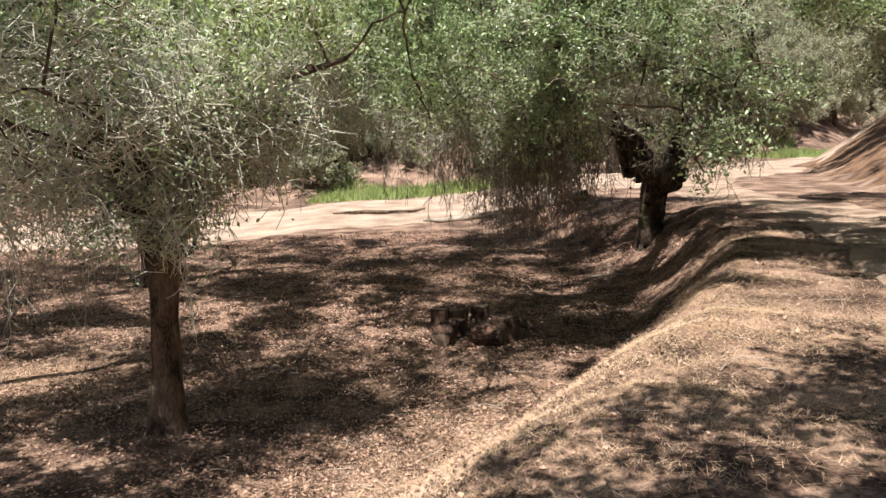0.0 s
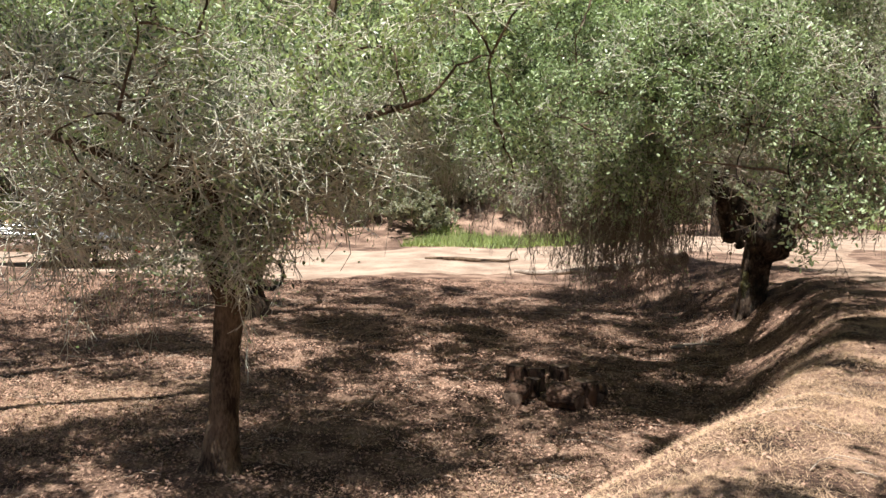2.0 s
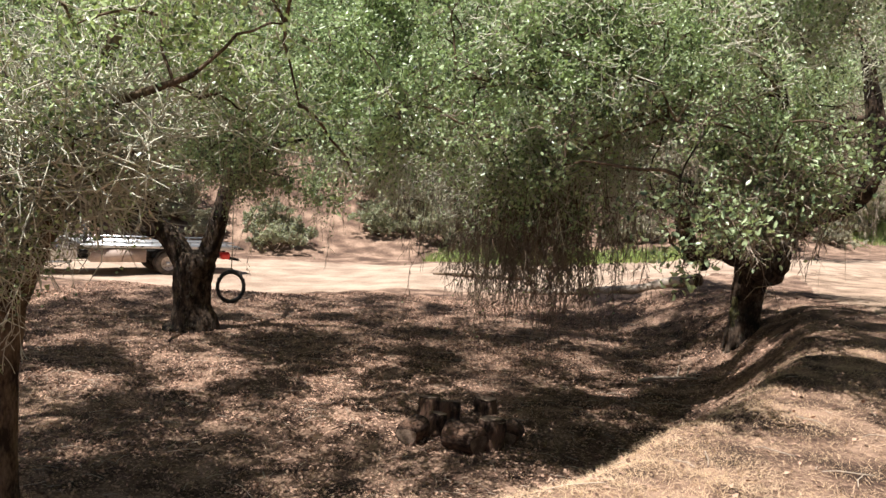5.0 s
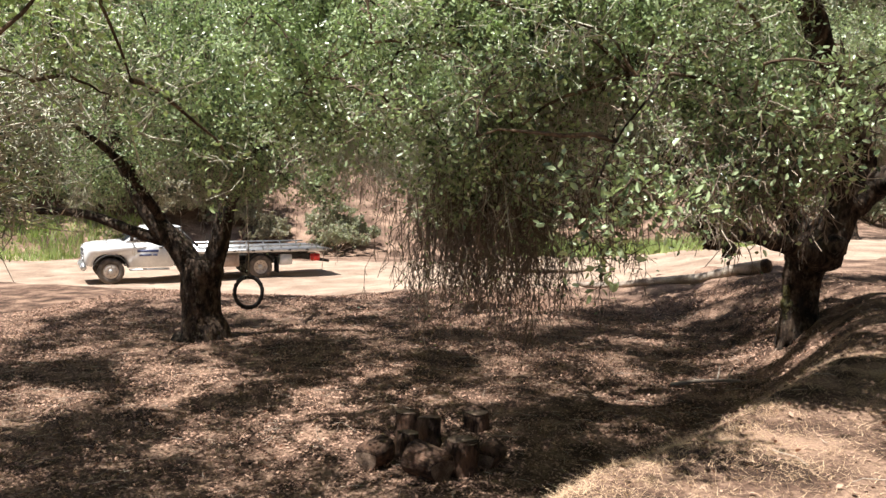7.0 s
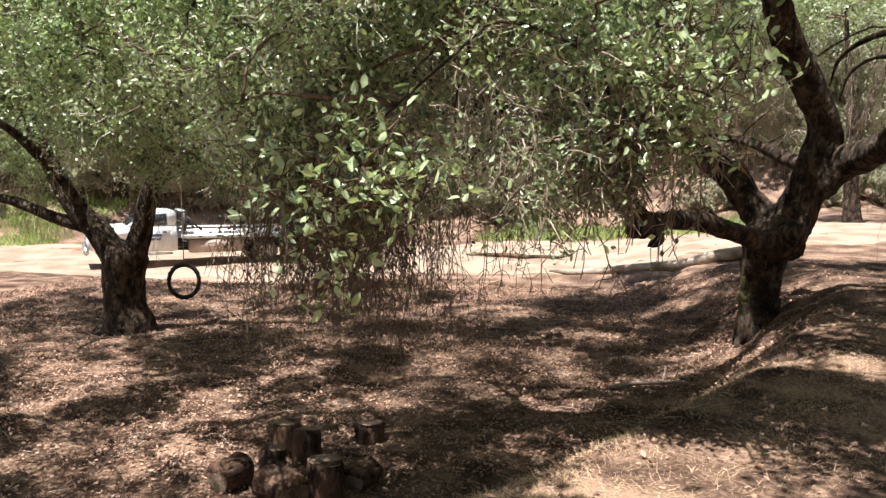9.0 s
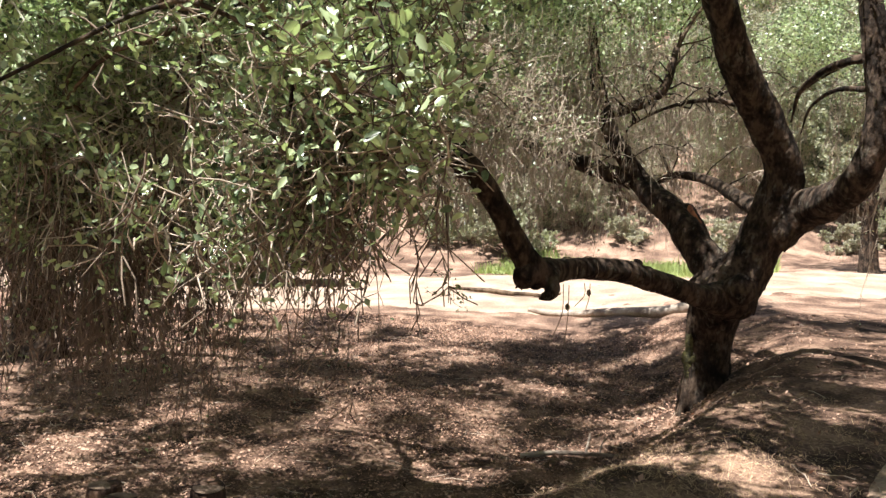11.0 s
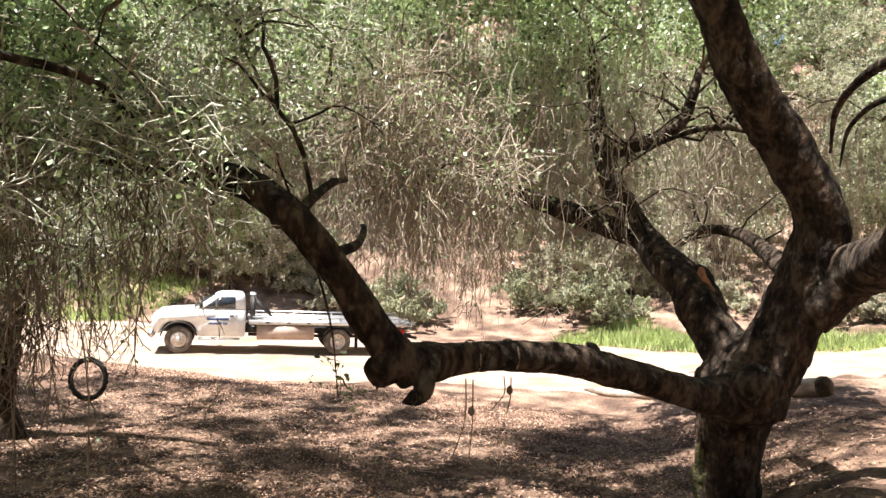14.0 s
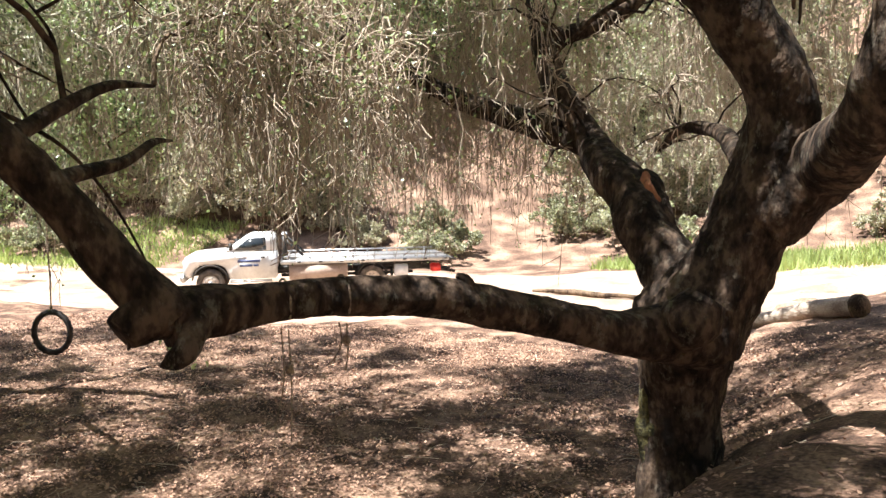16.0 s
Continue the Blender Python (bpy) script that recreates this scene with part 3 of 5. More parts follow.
# -- the great leaning oak on the bank --
def great_oak():
    tree = empty("oak_tree", pose(0, 0, 0))
    tagged(tree, "great old live oak with mossy trunk and long low limb", "tree", "oaks on the bank")
    x, y = 4.26, 16.35
    z = rooted(x, y, -0.32)
    trunk = [(x - 0.02, y, z), (x, y, z + 0.35), (x + 0.02, y - 0.02, z + 0.8), (x + 0.05, y - 0.08, z + 1.25), (x + 0.12, y - 0.15, z + 1.55), (x + 0.20, y - 0.18, z + 1.78), (x + 0.24, y - 0.18, z + 1.98)]
    part("trunk", limb_mesh(trunk, (0.33, 0.285, 0.26, 0.29, 0.36, 0.29, 0.10), 0.11, 34, 2, 0.035), M_BARK, tree)
    limbs = [
        # the long low limb
        ([(4.55, 15.95, 1.79), (4.27, 15.42, 1.835), (3.93, 14.92, 1.98), (3.59, 14.42, 2.12), (3.30, 13.88, 2.17), (3.15, 13.45, 2.155), (3.07, 13.12, 2.15)], (0.24, 0.135, 0.112, 0.108, 0.100, 0.112, 0.135)),
        # it turns up at the break
        ([(3.07, 13.14, 2.14), (2.96, 12.97, 2.37), (2.82, 12.76, 2.71), (2.66, 12.55, 3.00), (2.3, 12.5, 3.19), (1.70, 12.55, 3.28), (1.0, 12.5, 3.40), (0.3, 12.3, 3.7)], (0.135, 0.108, 0.094, 0.092, 0.088, 0.08, 0.07, 0.035)),
        # the limb with the torn stub
        ([(4.42, 16.2, 1.9), (4.05, 16.32, 2.35), (3.81, 16.52, 2.65), (3.54, 16.69, 2.86), (3.28, 16.95, 3.06), (3.05, 17.0, 3.4), (2.88, 17.05, 3.65), (2.6, 17.3, 4.3), (2.4, 17.6, 5.2)], (0.25, 0.20, 0.18, 0.155, 0.135, 0.12, 0.11, 0.09, 0.05)),
        ([(3.35, 16.93, 3.03), (2.7, 17.2, 3.22), (2.1, 17.5, 3.39), (1.4, 17.6, 3.64), (0.5, 17.2, 4.2), (-0.6, 17.0, 4.72), (-1.8, 16.6, 4.9)], (0.13, 0.115, 0.105, 0.095, 0.08, 0.05, 0.02)),
        # the main stem
        ([(4.45, 16.05, 1.75), (4.70, 16.1, 2.32), (4.88, 16.15, 2.80), (4.94, 16.1, 3.22), (4.74, 15.9, 3.70), (4.44, 15.55, 4.25), (4.20, 15.2, 4.95), (3.9, 14.8, 5.8)], (0.33, 0.25, 0.225, 0.21, 0.19, 0.178, 0.155, 0.09)),
        # the stem that arches out over the trail
        ([(4.86, 16.15, 2.50), (5.17, 16.1, 2.80), (5.40, 15.65, 2.90), (5.62, 15.15, 3.14), (5.74, 15.0, 3.70), (5.60, 15.05, 4.6), (5.4, 15.0, 5.4)], (0.25, 0.205, 0.18, 0.155, 0.135, 0.115, 0.06)),
        # short boughs that double back from the raised limb
        ([(2.60, 12.53, 2.98), (2.47, 12.78, 2.98), (2.35, 13.08, 3.13), (2.26, 13.40, 3.27), (2.05, 13.8, 3.32)], (0.06, 0.045, 0.036, 0.028, 0.010)),
        ([(2.34, 13.10, 3.14), (2.26, 13.12, 3.34), (2.18, 13.13, 3.52), (2.05, 13.05, 3.72)], (0.018, 0.014, 0.010, 0.004)),
        ([(2.80, 12.74, 2.74), (2.68, 12.93, 2.79), (2.61, 13.24, 2.86), (2.45, 13.51, 2.97), (2.2, 13.8, 3.0)], (0.05, 0.036, 0.028, 0.02, 0.008)),
        ([(2.05, 12.52, 3.25), (2.12, 13.2, 2.95), (2.02, 13.7, 2.35), (1.98, 13.9, 1.72)], (0.016, 0.011, 0.007, 0.004)),
        # thin branches between the two upper stems
        ([(5.62, 15.1, 4.25), (5.3, 15.5, 4.22), (5.05, 15.9, 4.05), (4.98, 16.2, 3.75)], (0.05, 0.038, 0.026, 0.010)),
        ([(5.60, 15.1, 3.95), (5.35, 15.4, 3.98), (5.15, 15.7, 3.85), (5.08, 15.9, 3.6)], (0.03, 0.022, 0.016, 0.006)),
        ([(4.62, 15.8, 3.85), (4.1, 16.1, 3.98), (3.6, 16.4, 3.92), (3.2, 16.6, 3.75)], (0.035, 0.026, 0.018, 0.007)),
        # the bent branch behind
        ([(4.75, 16.3, 2.75), (4.40, 17.1, 2.95), (4.0, 17.9, 3.15), (3.5, 18.43, 3.22), (3.1, 18.9, 3.05)], (0.11, 0.085, 0.07, 0.05, 0.02)),
        ([(2.75, 17.15, 3.95), (3.1, 17.5, 4.1), (3.4, 17.7, 4.35), (3.5, 17.9, 4.9)], (0.085, 0.075, 0.065, 0.04)),
        # boughs that reach towards the trail
        ([(1.7, 12.5, 3.3), (1.98, 11.8, 3.62), (2.05, 11.1, 3.66), (2.42, 10.4, 3.82), (2.44, 9.6, 3.55), (2.68, 9.0, 3.42), (2.50, 8.4, 3.02), (2.45, 7.7, 2.68)], (0.035, 0.026, 0.019, 0.014, 0.011, 0.009, 0.007, 0.005)),
        ([(2.2, 11.0, 3.72), (2.8, 10.4, 3.7), (3.25, 9.9, 3.4)], (0.045, 0.035, 0.012)),
        ([(1.0, 12.5, 3.4), (0.6, 12.9, 4.0), (0.0, 13.4, 4.3)], (0.06, 0.05, 0.02)),
        ([(4.1, 15.1, 5.0), (3.0, 13.8, 5.6), (1.2, 12.8, 6.0), (-1.0, 12.6, 6.3)], (0.11, 0.09, 0.07, 0.03)),
        ([(5.5, 15.0, 5.0), (6.8, 15.0, 5.9), (8.2, 15.4, 6.2)], (0.09, 0.07, 0.03)),
    ]
    for i, (p, r) in enumerate(limbs):
        big = r[0] > 0.14
        part("limb", limb_mesh(p, r, 0.11, 30 if big else 14, 31 + i, 0.035 if big else 0.05), M_BARK, tree)
    # the torn end of the low limb: a snag that hangs, a ragged lip, and a broken stub with bare wood
    part("snag", limb_mesh([(3.16, 13.24, 2.16), (3.20, 13.17, 2.08), (3.22, 13.10, 2.01), (3.18, 13.06, 1.975), (3.14, 13.03, 1.955)], (0.09, 0.068, 0.052, 0.036, 0.005), 0.28, 16, 61, 0.022), M_BARK, tree)
    part("snag", limb_mesh([(3.06, 13.10, 2.18), (3.03, 12.99, 2.14), (3.02, 12.93, 2.10)], (0.125, 0.11, 0.085), 0.22, 18, 62, 0.022), M_BARK, tree)
    r = random.Random(3)
    for i in range(6):
        b = Vector((3.05 + r.uniform(-0.09, 0.09), 12.97 + r.uniform(-0.05, 0.08), 2.11 + r.uniform(-0.06, 0.07)))
        tip = b + Vector((r.uniform(-0.05, 0.03), r.uniform(-0.06, 0.0), r.uniform(-0.08, -0.03)))
        part("splinter", limb_mesh([tuple(b), tuple(b.lerp(tip, 0.5) + Vector((0.008, 0, 0))), tuple(tip)], (0.03, 0.018, 0.004), 0.3, 7, i, 0.02), M_BARK, tree)
    part("snag", limb_mesh([(3.72, 14.60, 2.10), (3.70, 14.57, 2.205), (3.66, 14.53, 2.235)], (0.05, 0.035, 0.015), 0.15, 8, 63), M_BARK, tree)
    stub = limb_mesh([(4.02, 16.38, 2.36), (3.93, 16.50, 2.60), (3.91, 16.54, 2.74), (3.90, 16.53, 2.82)], (0.19, 0.165, 0.12, 0.03), 0.22, 18, 64, 0.03)
    part("stub", stub, M_BARK, tree)
    part("torn_wood", limb_mesh([(4.07, 16.30, 2.44), (4.03, 16.39, 2.56), (3.98, 16.43, 2.68), (3.95, 16.46, 2.80)], (0.03, 0.085, 0.085, 0.02), 0.38, 16, 65, 0.025), M_WOOD, tree, "bare red wood of a torn stub")
    part("moss", limb_mesh([(x - 0.13, y - 0.15, z + 0.30), (x - 0.12, y - 0.14, z + 0.75), (x - 0.10, y - 0.15, z + 1.20)], (0.07, 0.112, 0.075), 0.42, 18, 66, 0.03), M_MOSS, tree, "yellow-green moss")
    part("moss", limb_mesh([(x - 0.17, y - 0.18, z + 0.50), (x - 0.16, y - 0.18, z + 0.90), (x - 0.12, y - 0.20, z + 1.32)], (0.03, 0.062, 0.04), 0.42, 16, 68, 0.03), M_MOSS, tree, "yellow-green moss")
    part("burl", limb_mesh([(4.50, 15.64, 1.83), (4.60, 15.58, 1.93), (4.66, 15.62, 2.05)], (0.14, 0.19, 0.12), 0.12, 14, 67), M_BARK, tree)
    nodes = limb_nodes(limbs)
    low = in_blobs([(0.9, 11.0, 4.3, 2.7, 1.9, 1.25, 5), (0.0, 13.4, 4.6, 2.2, 1.9, 1.2, 2), 
                    (1.6, 10.3, 2.95, 1.1, 0.7, 0.4, 0.5), (3.2, 9.9, 3.4, 0.55, 0.5, 0.35, 0.3), (5.4, 13.4, 5.3, 1.7, 1.3, 0.7, 1.0)], 760)
    clear = np.linalg.norm((low - np.array([3.0, 11.9, 2.9])) / np.array([1.5, 1.5, 1.35]), axis=1) > 1
    low = low[clear]
    inner = (low[:, 0] > 1.0 + rng.normal(size=len(low)) * 0.4) & (low[:, 2] < 3.6 + rng.normal(size=len(low)) * 0.35) & (low[:, 1] > 10.0) & (low[:, 1] < 13.0)
    back = (low[:, 1] > 12.3) & ~inner
    foliage(tree, nodes, low[back], 62, 0.044, 0.32, M_LEAF, M_TWIG, twigs=13, link=3, wild=0.15)
    foliage(tree, nodes, low[~inner & ~back], 180, 0.042, 0.235, M_LEAF, M_HANG, twigs=4, link=3, oval=True)
    # the outer skirt of the crown slopes down and out towards the sun
    u = rng.random((210, 3))
    front = np.stack([-1.0 + 4.0 * u[:, 0], 10.5 - 1.75 * u[:, 1], 5.25 - 2.1 * u[:, 1]], 1) + rng.normal(size=(210, 3)) * 0.16
    front = front[np.array([noise.noise(Vector(q * 1.1)) for q in front]) > -0.22]
    bare = (front[:, 2] < 3.75) & (front[:, 0] > 0.2)
    foliage(tree, nodes, front[~bare], 180, 0.043, 0.21, M_LEAF, M_HANG, twigs=4, link=3, oval=True)
    foliage(tree, nodes, front[bare], 105, 0.042, 0.25, M_LEAF, M_HANG, twigs=9, link=2, wild=0.16, oval=True)
    screen = in_blobs([(3.05, 9.15, 2.98, 0.75, 0.32, 0.40, 2), (3.45, 9.55, 3.15, 0.35, 0.35, 0.30, 0.8), (2.90, 9.10, 2.72, 0.60, 0.28, 0.20, 0.5)], 98)
    foliage(tree, nodes, screen, 62, 0.046, 0.24, M_LEAF, M_DEAD, twigs=12, link=2, wild=0.15, oval=True, hang=56, hang_len=(0.2, 0.5), hang_mat=M_HANG, hang_from=screen[(screen[:, 2] > 2.72) & (screen[:, 2] < 3.0) & (screen[:, 1] < 9.5)], hang_leaf=3)
    sprigs = np.array([(2.00, 13.87, 1.98), (1.95, 13.90, 1.78), (2.14, 13.80, 1.82)])
    foliage(tree, nodes, sprigs, 13, 0.050, 0.13, M_LEAF, M_BARK2, twigs=4, link=1, twig_r=0.0035, oval=True)
    foliage(tree, nodes, low[inner], 34, 0.042, 0.36, M_LEAF, M_DEAD, twigs=14, link=3, hang=110, hang_len=(0.4, 1.0), hang_mat=M_TWIG, hang_leaf=3, wild=0.15)
    skirt = in_blobs([(0.6, 9.8, 3.25, 1.3, 0.5, 0.5, 1)], 95)
    foliage(tree, nodes, skirt, 95, 0.041, 0.30, M_LEAF, M_TWIG, twigs=8, link=2, wild=0.15)
    side = in_blobs([(2.2, 9.6, 4.1, 1.5, 1.3, 0.7, 1)], 105)
    foliage(tree, nodes, side, 80, 0.047, 0.28, M_LEAF, M_TWIG, oval=True, wild=0.15, twigs=10, link=3)
    spray = in_blobs([(2.43, 7.66, 2.69, 0.60, 0.40, 0.20, 1.3), (2.30, 7.78, 2.36, 0.34, 0.25, 0.20, 0.15), (3.50, 8.72, 3.18, 0.55, 0.48, 0.34, 1.5)], 80)
    foliage(tree, nodes, spray, 16, 0.052, 0.15, M_LEAF, M_BARK2, twigs=5, link=2, twig_r=0.0035, wild=0.16, oval=True)
    veil = in_blobs([(2.3, 14.7, 3.75, 1.0, 0.9, 0.35, 1)], 42)
    foliage(tree, nodes[nodes[:, 2] > 3.1], veil, 30, 0.04, 0.34, M_LEAF, M_DEAD, twigs=12, link=2, hang=150, hang_len=(0.4, 1.2), hang_mat=M_DEAD, hang_leaf=4)
    brush = in_blobs([(1.15, 10.7, 2.95, 1.35, 1.0, 0.55, 3), (0.2, 12.6, 3.1, 1.3, 1.3, 0.5, 1)], 240)
    foliage(tree, nodes, brush, 30, 0.042, 0.34, M_LEAF, M_TWIG, twigs=14, link=3, hang=560, hang_len=(0.4, 1.15), hang_mat=M_HANG, hang_from=brush[brush[:, 2] < 3.0], hang_leaf=2)
    high = in_blobs([(1.4, 18.0, 5.3, 3.3, 2.6, 1.3, 4), (5.2, 16.8, 6.8, 3.6, 3.2, 1.5, 3), (8.2, 15.8, 6.6, 2.4, 2.4, 1.2, 1.3)], 620)
    weep = high[(high[:, 2] < 5.4) & (high[:, 0] < 4.5)]
    foliage(tree, nodes, high, 105, 0.05, 0.38, M_LEAF, M_TWIG, twigs=6, link=3, hang=900, hang_len=(0.6, 2.1), hang_mat=M_DEAD, hang_from=weep, hang_leaf=7)
    curtain = in_blobs([(0.6, 19.2, 4.3, 2.6, 1.3, 0.5, 2), (3.0, 20.4, 4.6, 2.0, 1.2, 0.6, 1.4), (6.6, 20.0, 4.6, 1.8, 1.2, 0.6, 1)], 170)
    foliage(tree, nodes[nodes[:, 2] > 3.4], curtain, 30, 0.04, 0.40, M_LEAF, M_DEAD, twigs=10, link=3, hang=900, hang_len=(0.7, 2.4), hang_mat=M_DEAD, hang_leaf=5)
    # strands in the crown's shade, coloured pale so that they look sunlit
    veil = in_blobs([(-1.2, 13.7, 4.35, 1.7, 0.9, 0.4, 1)], 70)
    foliage(tree, nodes[nodes[:, 2] > 3.2], veil, 34, 0.042, 0.40, M_LEAF, M_TWIG, twigs=14, link=3, hang=420, hang_len=(0.4, 1.5), hang_mat=M_TWIG, hang_leaf=4)
    haze = in_blobs([(1.75, 12.15, 3.28, 1.05, 0.35, 0.36, 1)], 46)
    foliage(tree, nodes, haze, 46, 0.042, 0.30, M_LEAF, M_TWIG, twigs=12, link=2, wild=0.16, oval=True, hang=60, hang_len=(0.2, 0.7), hang_mat=M_HANG, hang_leaf=4)
    drape = in_blobs([(-0.8, 15.7, 4.55, 2.3, 1.2, 0.4, 2), (1.6, 15.4, 4.4, 0.9, 0.8, 0.3, 0.6)], 120)
    foliage(tree, nodes[nodes[:, 2] > 3.4], drape, 26, 0.04, 0.40, M_LEAF, M_DEAD, twigs=12, link=3, hang=760, hang_len=(0.5, 1.8), hang_mat=M_DEAD, hang_leaf=4)
    bare_branches(tree, nodes[(nodes[:, 2] > 2.9) & (nodes[:, 1] > 14.5) & (nodes[:, 0] < 4.3)], 46)
    bare_branches(tree, nodes[(nodes[:, 2] > 3.0) & (nodes[:, 1] < 13.2) & (nodes[:, 0] < 2.8)], 16)
    # added leaf clumps above the view; each lump shades a chosen patch below
    shade_roof = in_blobs([(-3.6, 10.9, 6.9, 1.9, 2.1, 0.7, 1.3), (0.2, 16.8, 6.9, 3.0, 2.6, 0.8, 2.2), (5.6, 9.9, 6.9, 2.0, 1.7, 0.6, 1.4), (3.5, 12.0, 7.0, 1.9, 2.0, 0.6, 2.3),
                     (4.4, 8.2, 7.0, 1.5, 0.9, 0.5, 0.7), (1.4, 21.2, 7.0, 2.6, 2.6, 0.7, 2.4), (4.2, 19.6, 7.1, 1.8, 1.8, 0.6, 1.0), (0.95, 6.9, 6.9, 0.9, 0.8, 0.4, 0.7), (2.7, 11.6, 6.9, 0.7, 0.8, 0.5, 0.5), (5.4, 15.6, 7.0, 1.2, 1.0, 0.5, 0.3), (3.2, 15.1, 6.9, 0.6, 0.6, 0.4, 0.25), (0.7, 11.7, 6.9, 1.1, 1.2, 0.4, 0.8), (3.8, 9.1, 7.0, 1.0, 0.8, 0.4, 0.7)], 1350)
    foliage(tree, nodes, shade_roof, 78, 0.100, 0.40, M_LEAF, M_TWIG, twigs=4, link=4)


# -- an extra oak; all but one are added just to cast shade --
def extra_oak(x, y, blobs, n, leafs=80, size=0.10):
    z = rooted(x, y)
    tree = empty("oak_tree", pose(0, 0, 0))
    tagged(tree, "spreading live oak, one of several added mainly to cast shade", "tree", "oaks on the bank")
    cx, cy, cz = blobs[0][:3]
    trunk = [(x, y, z), (x - 0.05, y, z + 0.3), (x - 0.1, y, z + 1.2), (x + 0.25 * (cx - x), y + 0.25 * (cy - y), z + 2.6)]
    part("trunk", limb_mesh(trunk, (0.42, 0.32, 0.26, 0.22), 0.09, 16, 71), M_BARK, tree)
    a = trunk[-1]
    limbs = []
    for i, b in enumerate(blobs):
        end = (b[0], b[1], b[2])
        mid = (0.5 * (a[0] + end[0]), 0.5 * (a[1] + end[1]) + 0.3, 0.5 * (a[2] + end[2]) + 0.4)
        limbs.append(([(trunk[-2][0], trunk[-2][1], trunk[-2][2] + 0.8), a, mid, end], (0.2, 0.17, 0.12, 0.05)))
        part("limb", limb_mesh(limbs[-1][0], limbs[-1][1], 0.09, 10, 80 + i), M_BARK, tree)
    c = in_blobs(blobs, int(n * 1.4))
    foliage(tree, limb_nodes(limbs), c, leafs, size, 0.48, M_LEAF, M_TWIG, twigs=4, link=4)


# -- woodland on the far hillside --
def wood_tree(name, label, tall, wide, leaf_mat, n, leaf, group, base=0.25):
    """A tree at the origin, to be copied."""
    tree = empty(name)
    tagged(tree, label, "tree" if tall > 3 else "bush", group)
    limbs = []
    if tall > 3:
        trunk = [(0, 0, -0.3), (0.05, 0, 0.5), (0.12, 0.05, tall * 0.2), (0.0, 0.1, tall * 0.38), (0.2, 0.0, tall * 0.62)]
        part("trunk", limb_mesh(trunk, (0.3, 0.22, 0.18, 0.15, 0.07), 0.1, 10, tall, 0.25), M_BARK2, tree)
        limbs.append((trunk, None))
    for i in range(6):
        g = i * 1.05 + tall
        r = wide * 0.6
        h0 = tall * (0.16 + 0.06 * i) if tall > 3 else 0.0
        p = [(0.05, 0, h0 * 0.9), (r * 0.4 * math.cos(g), r * 0.4 * math.sin(g), h0 + tall * 0.13), (r * math.cos(g), r * math.sin(g), h0 + tall * 0.24)]
        limbs.append((p, None))
        part("limb", limb_mesh(p, (0.11 * tall / 8, 0.08 * tall / 8, 0.03), 0.1, 7, i, 0.3), M_BARK2, tree)
    blobs = [(0, 0, tall * 0.62, wide * 0.75, wide * 0.75, tall * 0.38, 3)]
    for i in range(5):
        g = i * 1.3 + tall
        blobs.append((wide * 0.55 * math.cos(g), wide * 0.55 * math.sin(g), tall * (base + 0.12 * (i % 3)), wide * 0.5, wide * 0.5, tall * 0.17, 1))
    c = in_blobs(blobs, n)
    c[:, 2] = np.maximum(c[:, 2], 0.15)
    nodes = np.concatenate([spline(p, 12)[3:] for p, _ in limbs])
    foliage(tree, nodes, c, 105, leaf, 0.13 * wide, leaf_mat, M_DEAD, twigs=2, link=5, twig_r=0.012)
    return tree


def hill_far_edge(x):
    return float(np.interp(x, (-60, -40, -23, -12, -5, 0, 6, 10, 20, 40), (10, 17, 27.5, 35, 37, 38.5, 39.5, 42, 50, 70)))


def woodland():
    kinds = [
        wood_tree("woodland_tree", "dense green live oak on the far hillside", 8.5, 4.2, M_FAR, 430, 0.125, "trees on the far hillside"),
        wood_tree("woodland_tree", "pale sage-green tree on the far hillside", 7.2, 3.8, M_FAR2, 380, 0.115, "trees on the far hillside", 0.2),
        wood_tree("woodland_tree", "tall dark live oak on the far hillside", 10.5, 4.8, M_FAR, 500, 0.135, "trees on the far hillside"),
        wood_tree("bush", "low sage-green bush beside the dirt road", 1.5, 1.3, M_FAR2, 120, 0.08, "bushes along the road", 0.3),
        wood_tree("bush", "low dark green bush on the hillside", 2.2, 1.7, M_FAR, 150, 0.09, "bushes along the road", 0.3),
    ]
    r = random.Random(5)
    first = set()
    spots = []
    for i in range(26):
        x = -46 + i * 3.3 + r.uniform(-1, 1)
        if -19 < x < -9 or 0 < x < 4:
            continue
        spots.append((x, hill_far_edge(x) + r.uniform(7.0, 10.0), r.choice((0, 1, 0, 1))))
    for low, high, count in ((12, 17, 24), (19, 25, 26), (28, 36, 26)):
        for i in range(count):
            x = -54 + i * (104 / count) + r.uniform(-1.5, 1.5)
            if low == 12 and -19 < x < -11:
                continue
            spots.append((x, hill_far_edge(x) + r.uniform(low, high), r.choice((2, 0, 1, 1))))
    for i in range(24):
        x = -42 + i * 2.9 + r.uniform(-1.5, 1.5)
        spots.append((x, hill_far_edge(x) + r.uniform(3.4, 8.0), r.choice((3, 4, 3))))
    for x, y, k in ((16.5, 23, 0), (19, 30, 2), (22, 38, 0), (15.5, 12, 2), (-24, 12, 2), (-30, 18, 0), (-20, 3, 0), (-12, -9, 2), (4, -14, 0), (14, -6, 2), (15, 3, 0), (-34, 8, 1)):
        spots.append((x, y, k))
    for x, y, k in spots:
        m = pose(x, y, rooted(x, y, -0.05), r.uniform(-3, 3), r.uniform(-3, 3), r.uniform(0, 360))
        s = r.uniform(0.85, 1.15)
        if k in first:
            ob = copy_thing(kinds[k], m)
        else:
            ob = kinds[k]
            ob.matrix_basis = m
            first.add(k)
        ob.scale = (s, s, s)


